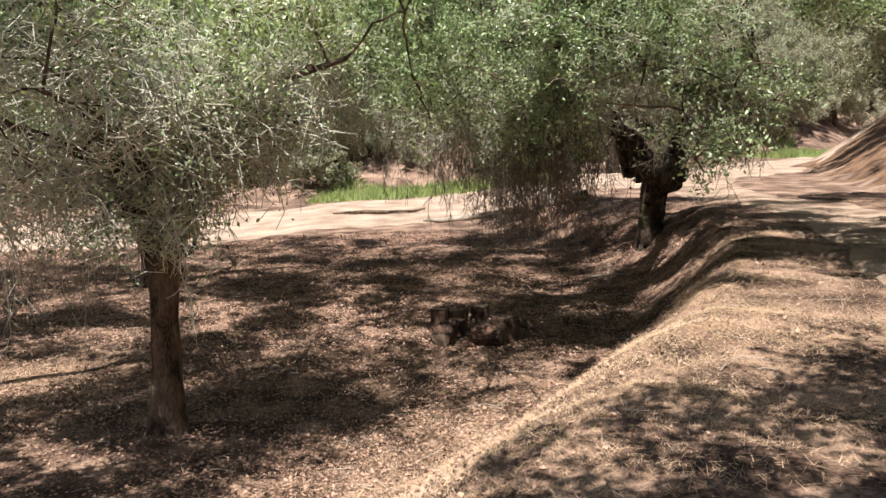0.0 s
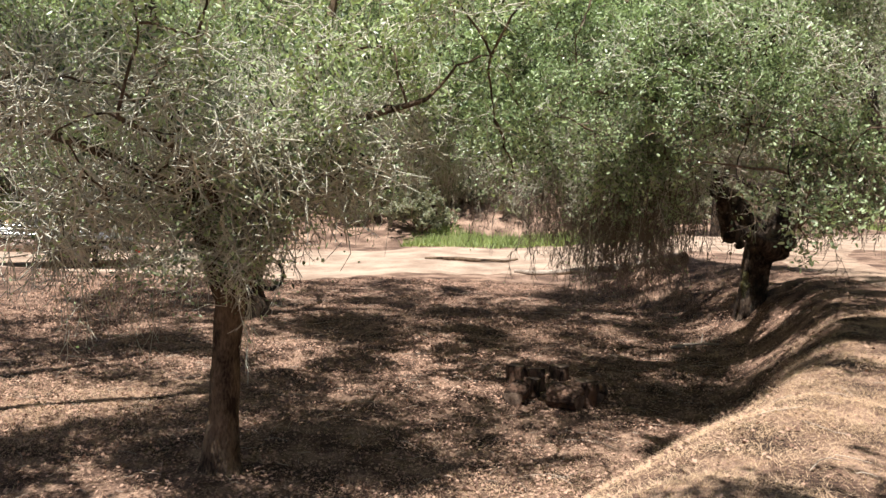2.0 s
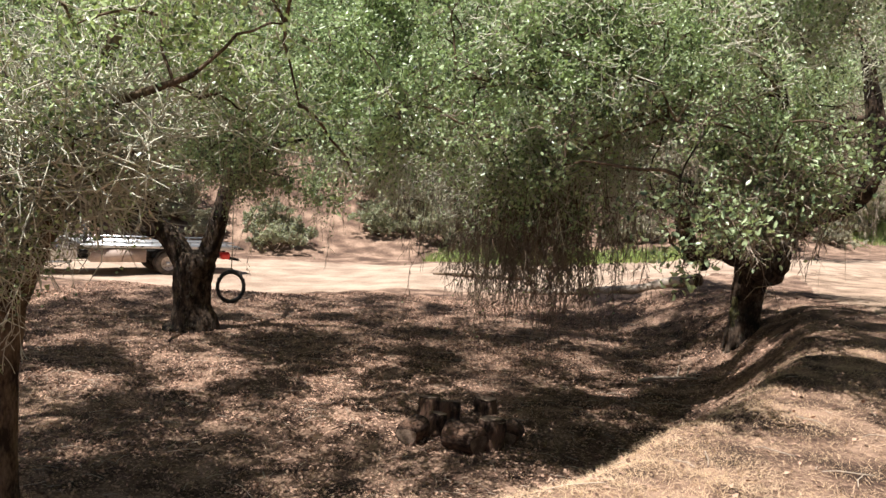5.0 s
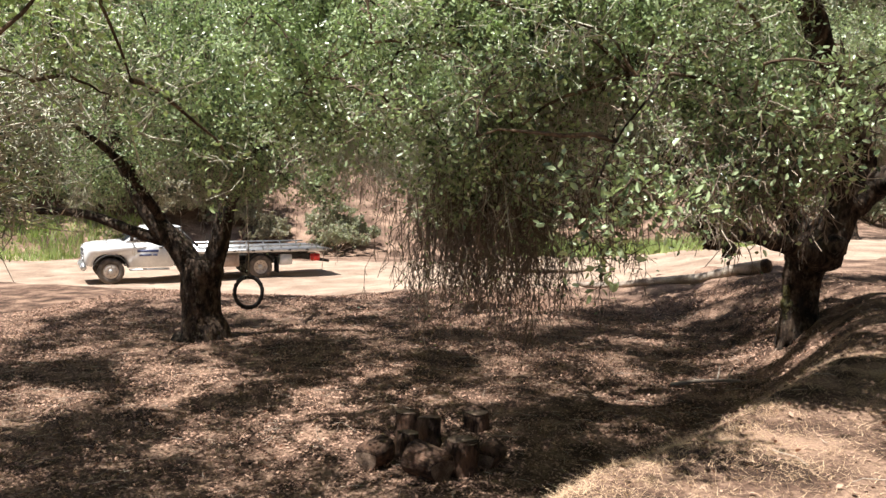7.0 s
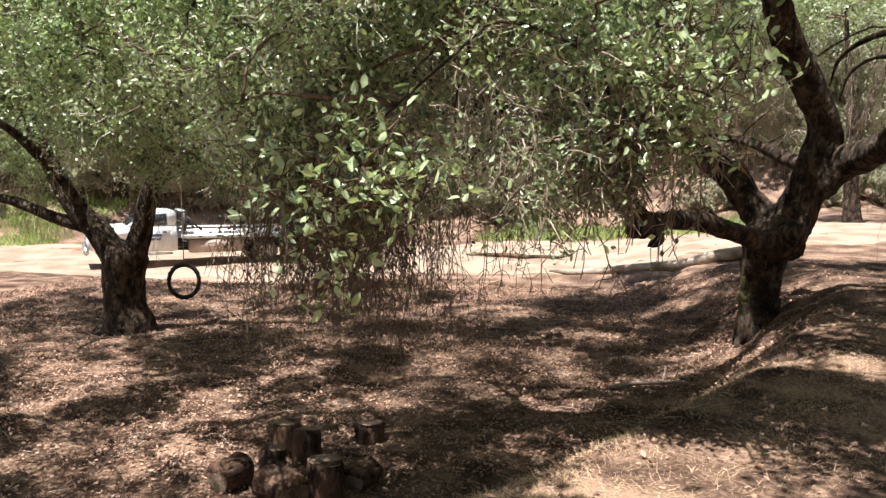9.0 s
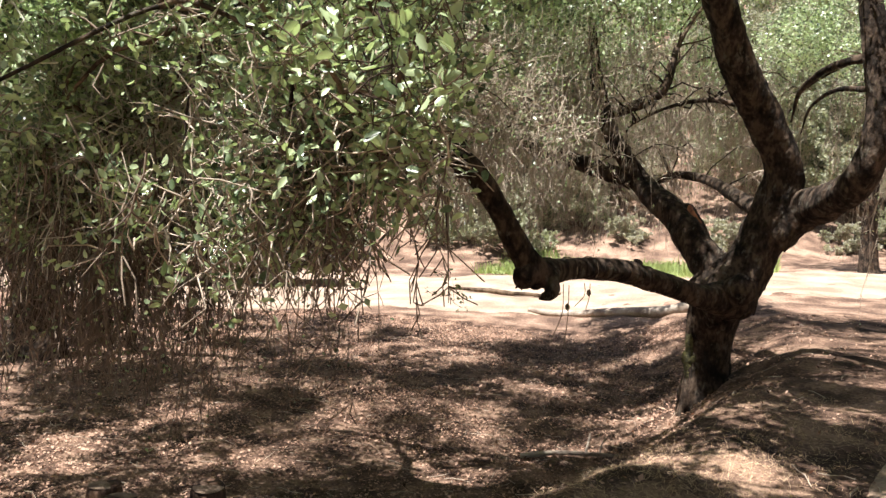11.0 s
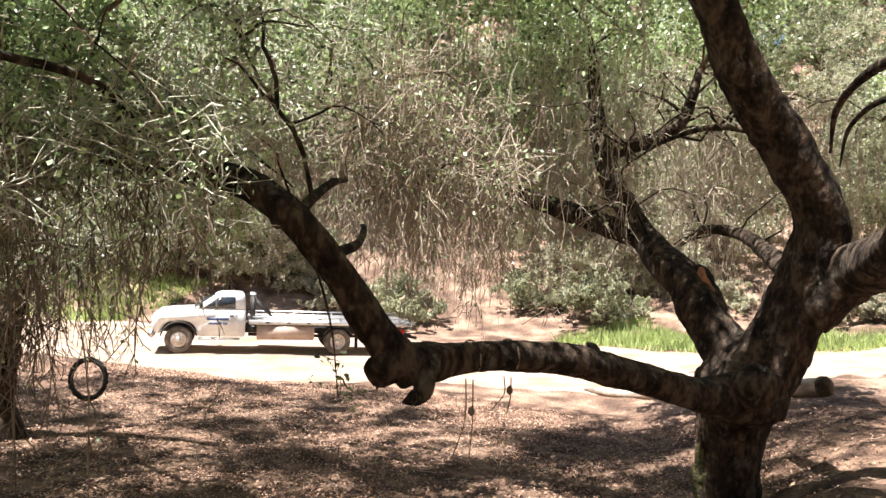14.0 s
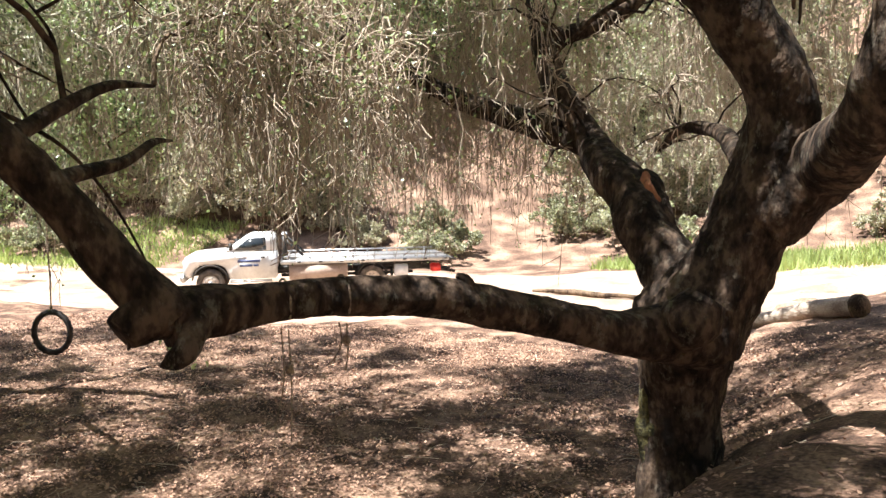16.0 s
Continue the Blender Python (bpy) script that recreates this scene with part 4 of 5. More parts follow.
slim_oak()
forked_oak()
great_oak()
# four added oaks, crowns kept out of view, that dapple trail and basin
extra_oak(9.5, 6.5, [(5.6, 7.2, 6.8, 2.6, 2.0, 1.0, 2), (7.6, 4.0, 6.6, 2.8, 2.0, 1.2, 2)], 260)
extra_oak(-4.6, -2.2, [(0.6, 1.4, 6.9, 2.2, 1.5, 0.8, 2), (2.8, 2.8, 7.1, 1.8, 1.6, 0.7, 2)], 112)
extra_oak(-10.5, 5.5, [(-5.2, 4.6, 6.9, 2.1, 1.8, 0.7, 2), (-9.2, 9.8, 7.0, 2.4, 2.4, 0.8, 2), (-7.2, 9.4, 7.0, 1.8, 1.4, 0.6, 1.1), (-5.0, 7.9, 7.0, 1.1, 1.1, 0.5, 0.6)], 330)
extra_oak(12.5, 18.5, [(10.5, 18.5, 6.6, 3.2, 3.0, 1.4, 2)], 220)
# a visible oak beyond the road
extra_oak(7.8, 36.5, [(7.2, 36.5, 8.6, 3.2, 2.8, 1.6, 2), (9.6, 37.5, 8.0, 2.4, 2.4, 1.4, 1)], 150)
woodland()


# ---- ground cover ----
def scatter(n, x0, x1, y0, y1):
    return np.stack([rng.uniform(x0, x1, n), rng.uniform(y0, y1, n)], 1)


def lay_leaves(name, pts, size, material, label, category):
    z = height(pts[:, 0], pts[:, 1])
    pos = np.concatenate([pts, (z + 0.012)[:, None]], 1)
    d = unit(len(pos)) * np.array([1, 1, 0.25])
    v, f = leaf_quads(pos, size * (0.5 + 0.9 * rng.random(len(pos))), 2.2, 1.0, d)
    v[:, 2] = np.maximum(v[:, 2], height(v[:, 0], v[:, 1]) + 0.004)
    return tagged(part(name, (v, f), material, smooth=False), label, category, kind="stuff")


def field(p, f=0.5, seed=0.0):
    return np.array([noise.noise(Vector((q[0] * f + seed, q[1] * f, seed))) for q in p])


def ground_cover():
    p = scatter(330000, -11, 10, 2.5, 23)
    toe, top = np.interp(p[:, 1], Y_TOE, X_TOE), np.interp(p[:, 1], Y_TOP, X_TOP)
    hay = (field(p, 0.45, 3.0) + 0.12 * rng.normal(size=len(p))) > 0.12
    bank = (p[:, 0] - toe) / (top - toe)
    keep = (rng.random(len(p)) < np.interp(bank, (-0.3, 0.45, 0.75, 1.0, 1.3), (1.0, 0.85, 0.25, 0.10, 0.06))) & (~hay | (rng.random(len(p)) < 0.4))
    lay_leaves("leaf_litter", p[keep], 0.037, M_LITTER, "dry brown fallen oak leaves strewn over the earth", "leaf litter")
    w0 = scatter(1900, -8, 6, 4.5, 21)
    w0 = w0[(w0[:, 0] - np.interp(w0[:, 1], Y_TOE, X_TOE) < 0.6) | (rng.random(len(w0)) < 0.25)]
    a = np.concatenate([w0, (height(w0[:, 0], w0[:, 1]) + 0.015)[:, None]], 1)
    ang = rng.uniform(0, 6.28, len(a))
    ln = 0.08 + 0.3 * rng.random(len(a)) ** 2
    b = a + np.stack([np.cos(ang) * ln, np.sin(ang) * ln, np.zeros(len(a))], 1)
    b[:, 2] = height(b[:, 0], b[:, 1]) + 0.02
    tagged(part("twig_litter", tubes(jitter_line(a, b, 4, 0.03, 0.06), 0.0030 * np.ones((len(a), 4)), 4), M_DEAD), "small dry twigs fallen among the leaf litter", "twigs", kind="stuff")
    # straw: thick on the bank's foot and in the sunny patch of the basin, thin elsewhere
    g = scatter(850000, -9, 7.5, 3.2, 14)
    toe, top = np.interp(g[:, 1], Y_TOE, X_TOE), np.interp(g[:, 1], Y_TOP, X_TOP)
    u = (g[:, 0] - toe) / (top - toe)
    dens = 0.03 + 0.95 * np.exp(-((g[:, 0] - 0.6) ** 2 + (g[:, 1] - 6.5) ** 2) / 3.0) + 0.9 * np.exp(-((g[:, 0] + 5.2) ** 2 + (g[:, 1] - 8.9) ** 2) / 2.2) + 0.70 * np.interp(u, (0.2, 0.6, 1.2, 1.8), (0, 1, 1, 0)) * (0.35 + 0.65 * (field(g, 0.9, 5.0) > -0.1))
    dens *= np.interp(g[:, 1], (10.5, 13.0), (1.0, 0.10))
    g = g[(rng.random(len(g)) < dens) & (u < 1.9)]
    a = np.concatenate([g, height(g[:, 0], g[:, 1])[:, None]], 1)
    lean = rng.normal(size=(len(g), 2)) * 0.045
    b = a + np.concatenate([lean, (0.006 + 0.040 * rng.random(len(g)) ** 3)[:, None]], 1)
    w = np.concatenate([unit(len(g))[:, :2] * 0.0026, np.zeros((len(g), 1))], 1)
    v = np.stack([a - w, a + w, b], 1).reshape(-1, 3)
    tagged(part("dry_grass", (v, np.arange(len(v)).reshape(-1, 3)), M_STRAW, smooth=False), "short straw-coloured dry grass on bank and basin", "grass", kind="stuff")
    # green grass on the far verge
    q = scatter(330000, -30, 27, 24, 62)
    edge = np.interp(q[:, 0], (-30, -23, -12, -8, -5, -1.5, 1.4, 4, 8, 13, 18), (23, 27.8, 35.3, 36.0, 35.3, 34.8, 33.4, 33.2, 36.5, 41, 47))
    d = q[:, 1] - edge
    lush = ((q[:, 0] > -5.8 + 0.6 * np.sin(q[:, 1] * 2)) & (q[:, 0] < 5)) | ((q[:, 0] > -30) & (q[:, 0] < -22)) | ((q[:, 0] > 15) & (q[:, 1] > 50))
    q = q[(d > 0.2 * rng.normal(size=len(q))) & ((d < 6.5) | (q[:, 0] > 15)) & lush & (field(q, 0.35, 9.0) > -0.30)]
    a = np.concatenate([q, height(q[:, 0], q[:, 1])[:, None]], 1)
    b = a + np.concatenate([rng.normal(size=(len(q), 2)) * 0.12, (0.10 + 0.32 * rng.random(len(q)) * (0.6 + 0.8 * (field(q, 0.8, 2.0) > 0)))[:, None]], 1)
    w = np.concatenate([unit(len(q))[:, :2] * 0.03, np.zeros((len(q), 1))], 1)
    v = np.stack([a - w, a + w, b], 1).reshape(-1, 3)
    tagged(part("green_grass", (v, np.arange(len(v)).reshape(-1, 3)), M_GREEN, smooth=False), "bright green grass on the verge beyond the road", "grass", kind="stuff")


ground_cover()


# ---- things in the basin ----
def log_round(x, y, r, h, lean, label, lying=False):
    """A sawn round of a trunk with bark and a paler cut face."""
    tilt = pose(x, y, float(height(x, y)) + (r * 0.93 if lying else -0.02), 90 if lying else lean, lean, x * 700 % 360)
    stump = empty("log_round", tilt)
    tagged(stump, label, "log", "ring of log rounds")
    z0, z1 = (-h / 2, h / 2) if lying else (0, h)
    seed = x * 13 + y
    part("bark", limb_mesh([(0, 0, z0), (0.01, 0, z0 + h * 0.4), (0, 0.01, z0 + h * 0.7), (0, 0, z1)], (r * 1.06, r * 0.97, r, r * 0.93), 0.10, 22, seed, 0.035), M_LOGBARK, stump)
    for zz, up in ((z1 + 0.004, 1), (z0 - 0.004, -1)):
        if up < 0 and not lying:
            continue
        bm = bmesh.new()
        rings = [bm.verts.new((0, 0, zz + up * 0.004))]
        edge = [bm.verts.new((r * 0.9 * math.cos(a) * (1 + 0.05 * math.sin(3 * a + seed)), r * 0.9 * math.sin(a) * (1 + 0.05 * math.sin(3 * a + seed)), zz)) for a in np.linspace(0, 2 * math.pi, 18, endpoint=False)]
        for i in range(18):
            bm.faces.new((rings[0], edge[i], edge[(i + 1) % 18]) if up > 0 else (rings[0], edge[(i + 1) % 18], edge[i]))
        part("cut_face", bm, M_CUT, stump, "weathered pale cut face")


log_round(-0.02, 10.55, 0.140, 0.265, 4, "weathered log round lying on its side in leaf litter", True)
log_round(0.17, 10.92, 0.120, 0.262, 3, "short upright log round with a pale sawn top")
log_round(0.60, 10.38, 0.156, 0.40, 5, "dark log round lying among leaf litter", True)
log_round(0.84, 10.62, 0.160, 0.330, -3, "dark upright log round half in shade")
log_round(-0.06, 11.52, 0.150, 0.290, -4, "reddish-brown upright log round in leaf litter")
log_round(0.24, 11.42, 0.135, 0.310, 5, "reddish-brown upright log round in leaf litter")
log_round(0.55, 12.10, 0.150, 0.230, 2, "dark upright log round half in shade")
log_round(1.02, 10.95, 0.125, 0.26, 8, "dark log round lying among leaf litter", True)


def fallen_log():
    a, b = Vector((4.25, 23.75, 0)), Vector((-0.6, 25.6, 0))
    pts, rad = [], []
    for i in range(8):
        p = a.lerp(b, i / 7)
        pts.append((p.x, p.y + 0.05 * math.sin(i * 1.7), float(height(p.x, p.y)) + 0.14 - 0.013 * i))
        rad.append(0.155 - 0.013 * i)
    ob = empty("fallen_log")
    tagged(ob, "long bleached fallen log lying beside the road", "log")
    part("wood", limb_mesh(pts, rad, 0.07, 16, 41), M_LOG, ob)
    d = (Vector(pts[0]) - Vector(pts[1])).normalized()
    e = Vector(pts[0])
    part("butt_end", limb_mesh([tuple(e - d * 0.1), tuple(e + d * 0.03), tuple(e + d * 0.09)], (0.165, 0.165, 0.10), 0.12, 14, 42), M_BARK2, ob, "dark broken butt end")


def far_log():
    pts = [(x, 28.6 + 0.10 * (x + 2) + 0.15 * math.sin(x), float(height(x, 28.6 + 0.10 * (x + 2))) + 0.10) for x in np.linspace(-3.9, -0.6, 9)]
    ob = tagged(part("fallen_branch", limb_mesh(pts, (0.03, 0.05, 0.06, 0.07, 0.07, 0.07, 0.06, 0.05, 0.04), 0.16, 10, 47), M_BARK2), "brown fallen branch lying along the road's edge", "branch")
    return ob


def stick(points, r, label):
    p = [(x, y, float(height(x, y)) + dz) for x, y, dz in points]
    tagged(part("stick", limb_mesh(p, (r, r * 1.1, r * 0.7), 0.12, 8, r * 900, 0.05), M_LOG), label, "stick", "sticks on the ground")


fallen_log()
far_log()
stick([(2.55, 14.75, 0.03), (2.95, 14.95, 0.05), (3.45, 15.15, 0.04)], 0.028, "bleached stick lying at the foot of the bank")
stick([(3.15, 15.2, 0.02), (3.17, 15.22, 0.12), (3.18, 15.25, 0.24)], 0.012, "thin dead stem standing at the foot of the bank")
stick([(3.30, 15.25, 0.02), (3.31, 15.26, 0.12), (3.36, 15.25, 0.22)], 0.010, "thin dead stem standing at the foot of the bank")


def tyre_swing():
    """A worn motorcycle tyre, pulled oval by its own weight, on a thin line."""
    x, y = -5.58, 17.1
    z = 0.63
    sw = empty("tyre_swing", pose(x, y, z, 0, 0, 38))
    tagged(sw, "worn black tyre hanging by a thin rope as a swing", "swing")
    prof = []
    for i in range(15):
        g = 2 * math.pi * i / 14
        prof.append((0.295 + 0.042 * math.cos(g), 0.055 * math.sin(g)))
    bm = lathe_bm(prof, 40)
    for v in bm.verts:
        v.co.x *= 0.90
        v.co.z *= 1.03
        if math.hypot(v.co.x / 0.9, v.co.z / 1.03) > 0.315:
            k = int((math.atan2(v.co.z, v.co.x) + math.pi) / (2 * math.pi) * 40 + 0.5)
            v.co *= 1.02 if k % 2 else 0.985
    part("tyre", bm, M_RUBBER, sw)
    v, f = tube_bm([(0, 0, 0.34), (0.005, 0, 0.8), (-0.004, 0, 1.4), (0, 0, 2.42)], 0.011, 24, 6)
    part("rope", (v, f), M_ROPE, sw)
    bm = lathe_bm([(0.0, -0.03), (0.022, -0.015), (0.024, 0.01), (0.0, 0.03)], 10, 'Z')
    bmesh.ops.translate(bm, verts=bm.verts[:], vec=(0, 0, 0.37))
    part("knot", bm, M_ROPE, sw)


tyre_swing()


def limb_rope(x, y, top, drop, gap):
    """An old line thrown over the low limb: a loop round it, two ends and a knot."""
    r = empty("limb_rope", pose(x, y, top))
    tagged(r, "thin frayed rope slung over the low oak limb", "rope", "ropes on the low limb")
    ring = [(0.118 * math.cos(a) * 0.9, -0.118 * math.cos(a) * 0.45, 0.118 * math.sin(a) - 0.01) for a in np.linspace(-0.6, math.pi + 0.6, 9)]
    v, f = tube_bm(ring, 0.006, 30, 6)
    part("loop", (v, f), M_ROPE, r)
    for s, d in ((1, drop), (-1, drop * 0.93)):
        v, f = tube_bm([(ring[0][0] * s * 0.3, 0, -0.14), (s * gap * 0.4, 0.01, -0.14 - d * 0.5), (s * gap * 0.9 - 0.06, 0.02, -0.14 - d)], 0.004, 20, 6)
        part("rope_end", (v, f), M_ROPE, r)
    bm = lathe_bm([(0.0, -0.035), (0.022, -0.015), (0.02, 0.015), (0.0, 0.035)], 10, 'Z')
    bmesh.ops.translate(bm, verts=bm.verts[:], vec=(gap * 0.3, 0.005, -0.14 - drop * 0.35))
    part("knot", bm, M_ROPE, r)


limb_rope(3.20, 13.70, 2.165, 0.58, 0.07)
limb_rope(3.33, 13.98, 2.165, 0.25, 0.06)


# ---- the flatbed truck ----
WHEEL_R, AXLE = 0.40, -4.68


def wheel(truck, x, y, out, dual):
    w = empty("wheel", pose(x, y, WHEEL_R))
    w.parent = truck
    for off in ((0.0, -0.30 * out) if dual else (0.0,)):
        prof = [(0.235, -0.10), (0.30, -0.118), (0.37, -0.112), (0.40, -0.085), (0.40, 0.085), (0.37, 0.112), (0.30, 0.118), (0.235, 0.10), (0.235, -0.10)]
        part("tyre", lathe_bm([(r, h + off) for r, h in prof], 32), M_DUSTYTYRE, w)
    face = 0.09 * out
    dish = -0.05 * out if dual else 0.02 * out
    part("rim", lathe_bm([(0.24, face * 0.2), (0.24, face), (0.215, face), (0.19, face + dish), (0.12, face + dish * 1.4), (0.0, face + dish * 1.4)], 28), M_RIM, w)
    hub = lathe_bm([(0.075, face + dish * 1.4 - 0.02 * out), (0.075, face + dish * 1.4 + 0.04 * out), (0.05, face + dish * 1.4 + 0.075 * out), (0.0, face + dish * 1.4 + 0.08 * out)], 16)
    part("hub_cap", hub, M_STEEL, w)
    for i in range(8):
        g = i * math.pi / 4
        bm = lathe_bm([(0.0, -0.012), (0.014, -0.012), (0.014, 0.02), (0.0, 0.02)], 6)
        bmesh.ops.translate(bm, verts=bm.verts[:], vec=(0.15 * math.cos(g), face + dish * 1.25 + 0.01 * out, 0.15 * math.sin(g)))
        part("wheel_nut", bm, M_DARK, w)
    return w


def flatbed_truck():
    t = empty("flatbed_truck")
    tagged(t, "white flatbed tow truck backing along the dirt road", "truck")
    # nose and cab
    body = profile_bm([(0.72, 0.62), (0.76, 0.80), (0.74, 1.10), (0.66, 1.20), (0.35, 1.26), (-0.38, 1.33), (-1.90, 1.33), (-1.90, 0.50), (-0.52, 0.50), (-0.50, 0.70), (-0.40, 0.86), (-0.20, 0.95), (0.20, 0.95), (0.40, 0.86), (0.50, 0.70), (0.52, 0.55)], -0.98, 0.98, 0.035, 0.25, 1.0)
    body = part("body", body, M_WHITE, t)
    cab = profile_bm([(-0.36, 1.30), (-1.02, 1.90), (-1.15, 1.96), (-1.75, 1.97), (-1.86, 1.90), (-1.90, 1.30)], -0.90, 0.90, 0.04, 0.22, 1.3)
    part("cab", cab, M_WHITE, t)
    for s in (1, -1):
        win = profile_bm([(-0.66, 1.35), (-1.10, 1.80), (-1.58, 1.83), (-1.60, 1.35)], 0, 0.02, 0.004)
        for v in win.verts:
            v.co.y = s * (0.905 - 0.20 * (v.co.z - 1.3) + v.co.y * 0.5)
        part("side_window", win, M_GLASS, t, "dark tinted side window")
        door = profile_bm([(-0.62, 0.60), (-0.62, 1.28), (-1.62, 1.28), (-1.62, 0.60)], 0, 0.012, 0.005)
        for v in door.verts:
            v.co.y = s * (0.982 - 0.25 * max(0.0, v.co.z - 1.0) + v.co.y)
        door = part("door", door, M_WHITE, t)
        part("door_handle", box_bm(-1.56, s * 0.95 - 0.02, 1.10, -1.44, s * 0.95 + 0.05, 1.14, 0.008), M_DARK, door)
        for x0, x1, z0, z1 in ((-0.78, -1.42, 0.98, 1.06), (-0.84, -1.20, 0.86, 0.92), (-1.24, -1.38, 0.86, 0.92)):
            part("lettering_bar", box_bm(x1, s * 0.998 - 0.004, z0, x0, s * 0.998 + 0.004, z1, 0), M_BLUE, door, "plain dark blue bar of lettering")
        part("step", box_bm(-1.75, s * 0.86 - 0.12, 0.40, -0.55, s * 0.86 + 0.12, 0.455, 0.012), M_STEEL, t, "aluminium side step")
        part("mirror", box_bm(-0.66, s * 1.10 - 0.09, 1.38, -0.56, s * 1.10 + 0.09, 1.66, 0.025), M_DARK, t, "black door mirror")
        part("mirror_arm", box_bm(-0.63, min(s * 0.88, s * 1.04), 1.43, -0.59, max(s * 0.88, s * 1.04), 1.47, 0.008), M_DARK, t)
        part("headlight", box_bm(0.68, s * 0.76 - 0.14, 0.90, 0.765, s * 0.76 + 0.14, 1.10, 0.03), M_LAMP, t, "clear headlight")
        arch = lathe_bm([(0.50, s * 0.93 - 0.06), (0.54, s * 0.93 - 0.06), (0.54, s * 0.93 + 0.06), (0.50, s * 0.93 + 0.06), (0.50, s * 0.93 - 0.06)], 32)
        bmesh.ops.delete(arch, geom=[v for v in arch.verts if v.co.z < 0.06], context='VERTS')
        bmesh.ops.translate(arch, verts=arch.verts[:], vec=(0, 0, WHEEL_R))
        part("wheel_arch", arch, M_DARK, t, "black wheel arch flare")
    part("windscreen", profile_bm([(-0.40, 1.36), (-0.98, 1.885), (-0.965, 1.90), (-0.385, 1.372)], -0.76, 0.76, 0.003, 0.18, 1.3), M_GLASS, t, "dark windscreen")
    part("grille", box_bm(0.70, -0.55, 0.70, 0.775, 0.55, 1.08, 0.02), M_DARK, t, "dark radiator grille")
    for z in (0.78, 0.88, 0.98):
        part("grille_bar", box_bm(0.76, -0.53, z - 0.018, 0.79, 0.53, z + 0.018, 0.006), M_STEEL, t)
    part("bumper", box_bm(0.70, -0.99, 0.44, 0.85, 0.99, 0.66, 0.04), M_STEEL, t, "dull chrome front bumper")
    for s in (1, -1):
        part("fog_lamp", box_bm(0.82, s * 0.7 - 0.06, 0.50, 0.865, s * 0.7 + 0.06, 0.58, 0.015), M_LAMP, t)
    # headboard behind the cab
    for s in (1, -1):
        part("headboard_post", box_bm(-2.18, s * 0.88 - 0.05, 0.9, -2.06, s * 0.88 + 0.05, 1.86, 0.012), M_DARK, t)
        part("headboard_brace", profile_bm([(-2.16, 1.80), (-2.75, 1.10), (-2.68, 1.06), (-2.10, 1.74)], s * 0.88 - 0.03, s * 0.88 + 0.03, 0.006), M_DARK, t)
    for z in (1.15, 1.42, 1.70, 1.83):
        part("headboard_rail", box_bm(-2.15, -0.90, z - 0.03, -2.09, 0.90, z + 0.03, 0.008), M_DARK, t)
    part("light_bar", box_bm(-2.20, -0.62, 1.88, -2.02, 0.62, 1.95, 0.03), M_LAMP, t, "clear low-profile light bar")
    # chassis
    for s in (1, -1):
        part("chassis_rail", box_bm(-6.8, s * 0.42 - 0.05, 0.58, 0.6, s * 0.42 + 0.05, 0.80, 0.01), M_DARK, t)
        # deck edges with slots, raised side rail
        part("deck_edge", box_bm(-6.98, s * 1.18 - 0.04, 0.90, -2.0, s * 1.18 + 0.04, 1.03, 0.012), M_STEEL, t, "aluminium deck edge")
        part("side_rail", box_bm(-6.85, s * 1.16 - 0.025, 1.10, -2.1, s * 1.16 + 0.025, 1.145, 0.01), M_STEEL, t, "aluminium side rail")
        for i in range(8):
            x = -2.25 - i * 0.62
            part("rail_post", box_bm(x - 0.03, s * 1.16 - 0.02, 1.03, x + 0.03, s * 1.16 + 0.02, 1.105, 0.004), M_STEEL, t)
            part("tie_slot", box_bm(x - 0.34, s * 1.224 - 0.006, 0.94, x - 0.24, s * 1.224 + 0.006, 0.99, 0.0), M_DARK, t, "dark tie-down slot")
        part("toolbox", box_bm(-3.95, s * 0.92 - 0.22, 0.44, -2.25, s * 0.92 + 0.22, 0.86, 0.02), M_BOX, t, "dusty brown-grey side toolbox")
        fender = lathe_bm([(0.46, s * 0.84 - 0.28), (0.49, s * 0.84 - 0.28), (0.49, s * 0.84 + 0.28), (0.46, s * 0.84 + 0.28), (0.46, s * 0.84 - 0.28)], 32)
        bmesh.ops.delete(fender, geom=[v for v in fender.verts if v.co.z < 0.12], context='VERTS')
        bmesh.ops.translate(fender, verts=fender.verts[:], vec=(AXLE, 0, WHEEL_R))
        part("fender", fender, M_DARK, t, "dark rear wheel fender")
        part("mud_flap", box_bm(AXLE - 0.62, s * 0.82 - 0.28, 0.18, AXLE - 0.60, s * 0.82 + 0.28, 0.72, 0.004), M_RUBBER, t)
        part("tail_lamp", box_bm(-6.75, s * 0.98 - 0.14, 0.56, -6.45, s * 0.98 + 0.14, 0.80, 0.03), M_RED, t, "red tail lamp box")
        part("wheel_lift_arm", limb_mesh([(-6.4, s * 0.35, 0.62), (-6.9, s * 0.35, 0.55), (-7.3, s * 0.5, 0.48)], (0.06, 0.06, 0.045), 0.0, 10, 1), M_DARK, t)
    part("deck", box_bm(-7.02, -1.14, 0.92, -2.0, 1.14, 1.0, 0.01), M_STEEL, t, "aluminium flatbed deck")
    for i in range(11):
        y = -1.0 + i * 0.2
        part("deck_plank", box_bm(-6.98, y - 0.085, 0.998, -2.05, y + 0.085, 1.012, 0.004, 1), M_STEEL, t)
    part("deck_tail", profile_bm([(-7.0, 0.90), (-7.0, 1.01), (-7.22, 0.93), (-7.22, 0.88)], -1.16, 1.16, 0.01), M_DARK, t, "sloped dark tail of the deck")
    part("control_box", box_bm(-5.75, 0.85, 0.45, -5.35, 1.12, 0.80, 0.02), M_LAMP, t, "pale control box")
    part("control_box", box_bm(-5.75, -1.12, 0.45, -5.35, -0.85, 0.80, 0.02), M_LAMP, t, "pale control box")
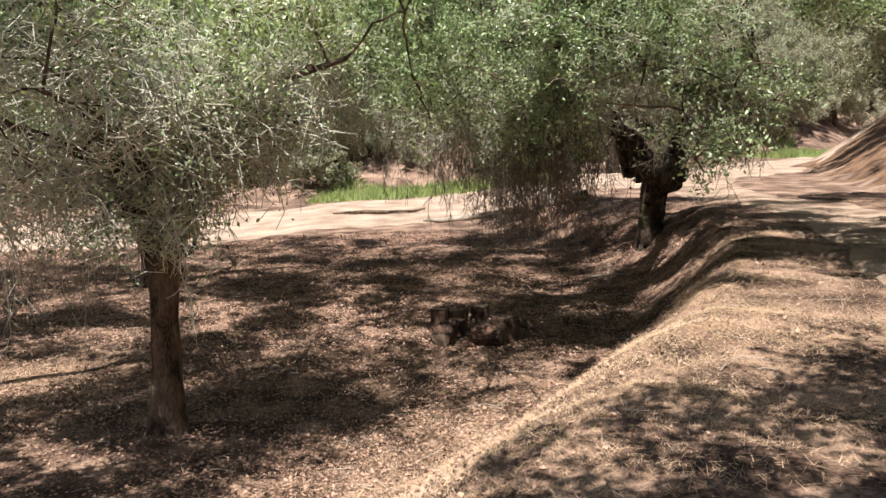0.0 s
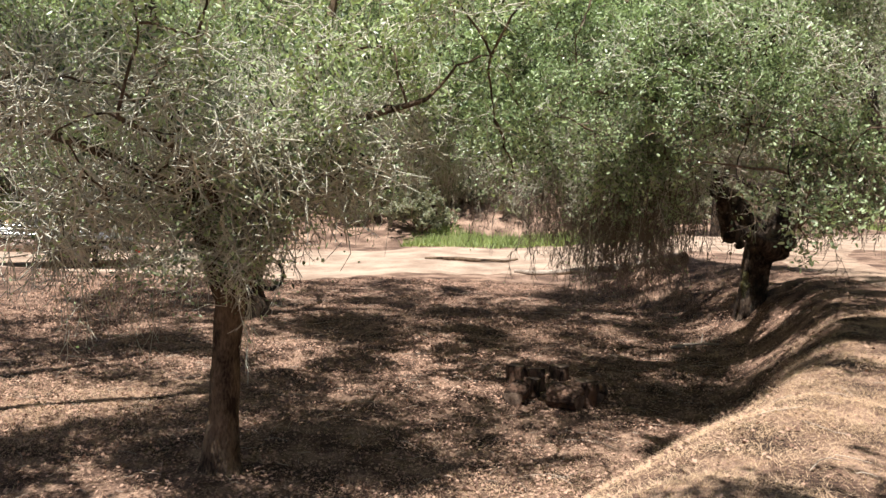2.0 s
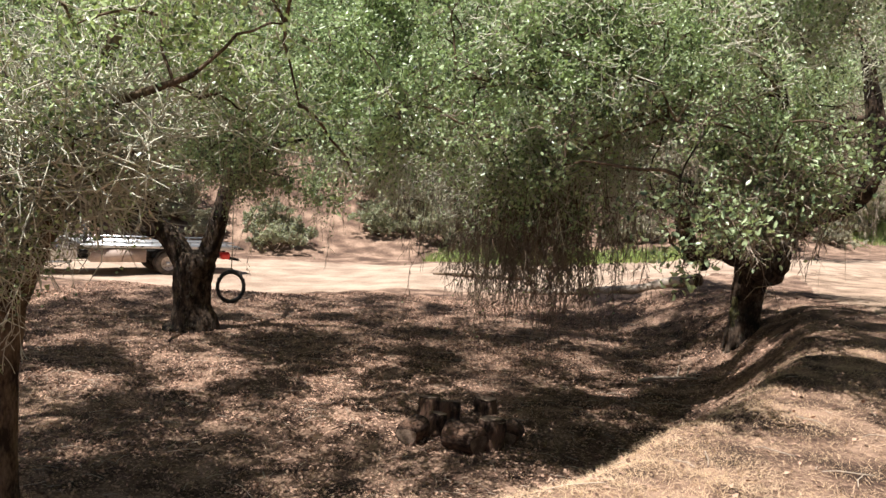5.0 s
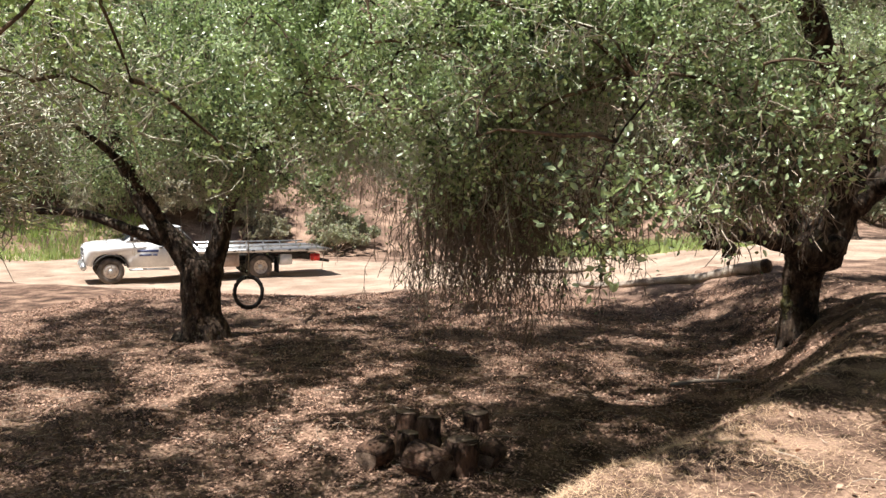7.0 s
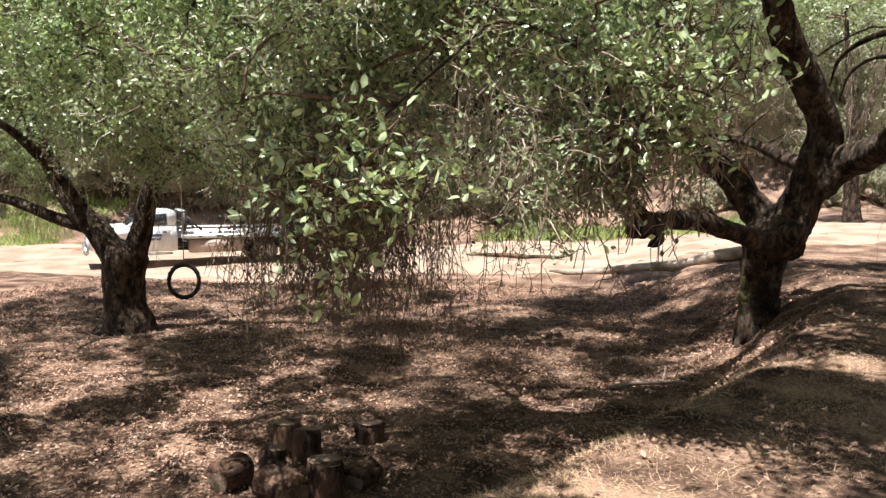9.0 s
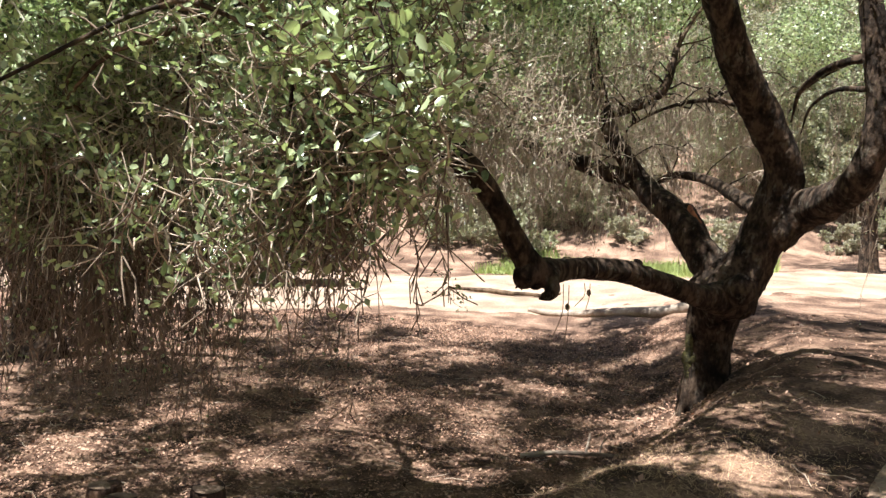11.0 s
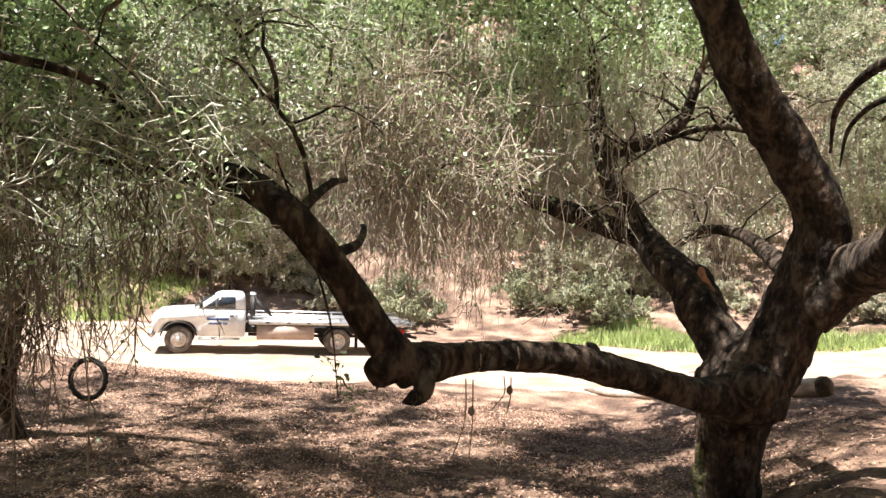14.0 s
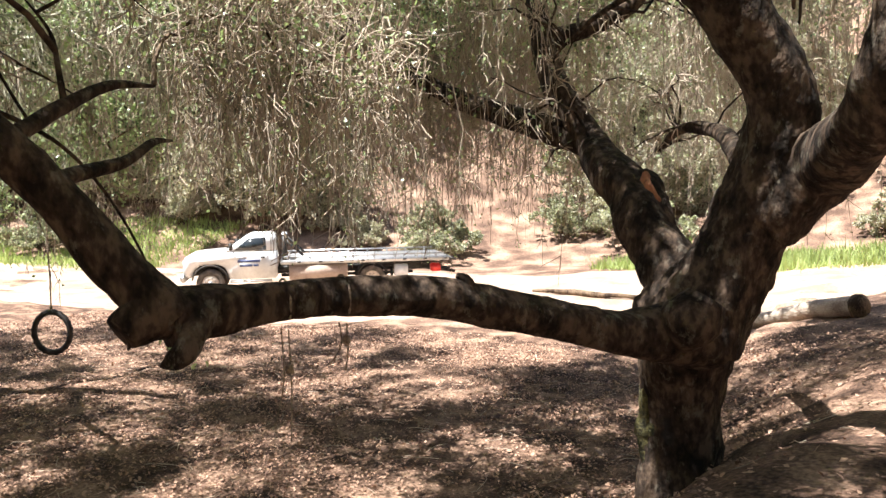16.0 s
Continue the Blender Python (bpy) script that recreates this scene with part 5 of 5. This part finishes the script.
    part("fuel_tank", limb_mesh([(-2.25, -0.55, 0.62), (-3.2, -0.55, 0.62)], (0.24, 0.24), 0.0, 18, 1), M_STEEL, t)
    part("exhaust", limb_mesh([(-2.0, 0.2, 0.5), (-4.0, 0.2, 0.48), (-6.0, 0.3, 0.5)], (0.05, 0.05, 0.05), 0.0, 10, 1), M_DARK, t)
    for x in (0.0, AXLE):
        part("axle", limb_mesh([(x, -0.85, 0.40), (x, 0.85, 0.40)], (0.07, 0.07), 0.0, 10, 1), M_DARK, t)
    # the cab and headboard are low
    for piece in t.children:
        if piece.type == 'MESH':
            for v in piece.data.vertices:
                if v.co.z > 1.25:
                    v.co.z = 1.25 + (v.co.z - 1.25) * 0.76
    wheels = [wheel(t, 0.0, 0.86, 1, False), wheel(t, 0.0, -0.86, -1, False), wheel(t, AXLE, 0.98, 1, True), wheel(t, AXLE, -0.98, -1, True)]
    return t, wheels


TRUCK, WHEELS = flatbed_truck()


def motions():
    """The truck backs along the road, slows and stops; its wheels roll with it."""
    secs = (0.0, 1.5, 2.0, 2.5, 3.5, 4.0, 5.0, 6.2, 7.5, 8.5, 10.5, 12.5, 13.5, 14.8, 15.3, 16.0)
    back = (-8.9, -7.0, -6.38, -5.8, -4.85, -4.38, -3.52, -2.65, -1.85, -1.28, -0.52, -0.10, 0.02, 0.08, 0.22, 0.45)
    th = 0.806
    ahead = Vector((-math.cos(th), -math.sin(th), 0))
    left = Vector((math.sin(th), -math.cos(th), 0))
    at = Vector((-13.261, 25.323, 0)) - left * 0.95
    times = np.arange(0, 16.01, 0.25)
    gone = np.interp(times, secs, back)
    gone = np.concatenate([gone[:1], (gone[:-2] + 2 * gone[1:-1] + gone[2:]) / 4, gone[-1:]])
    rows, spins = [], []
    for t, s in zip(times, gone):
        p = at - ahead * s
        q = p + ahead * AXLE
        zf, zr = float(height(p.x, p.y)) + 0.028, float(height(q.x, q.y)) + 0.028
        nose = math.degrees(math.atan2(zf - zr, -AXLE))
        rows.append((float(t), pose(p.x, p.y, zf, 0, -nose, math.degrees(math.atan2(ahead.y, ahead.x)))))
        spins.append((float(t), -s / WHEEL_R))
    walk(TRUCK, rows)
    for w, (x, y) in zip(WHEELS, ((0.0, 0.86), (0.0, -0.86), (AXLE, 0.98), (AXLE, -0.98))):
        walk(w, [(t, pose(x, y, WHEEL_R, 0, math.degrees(a), 0)) for t, a in spins])


motions()
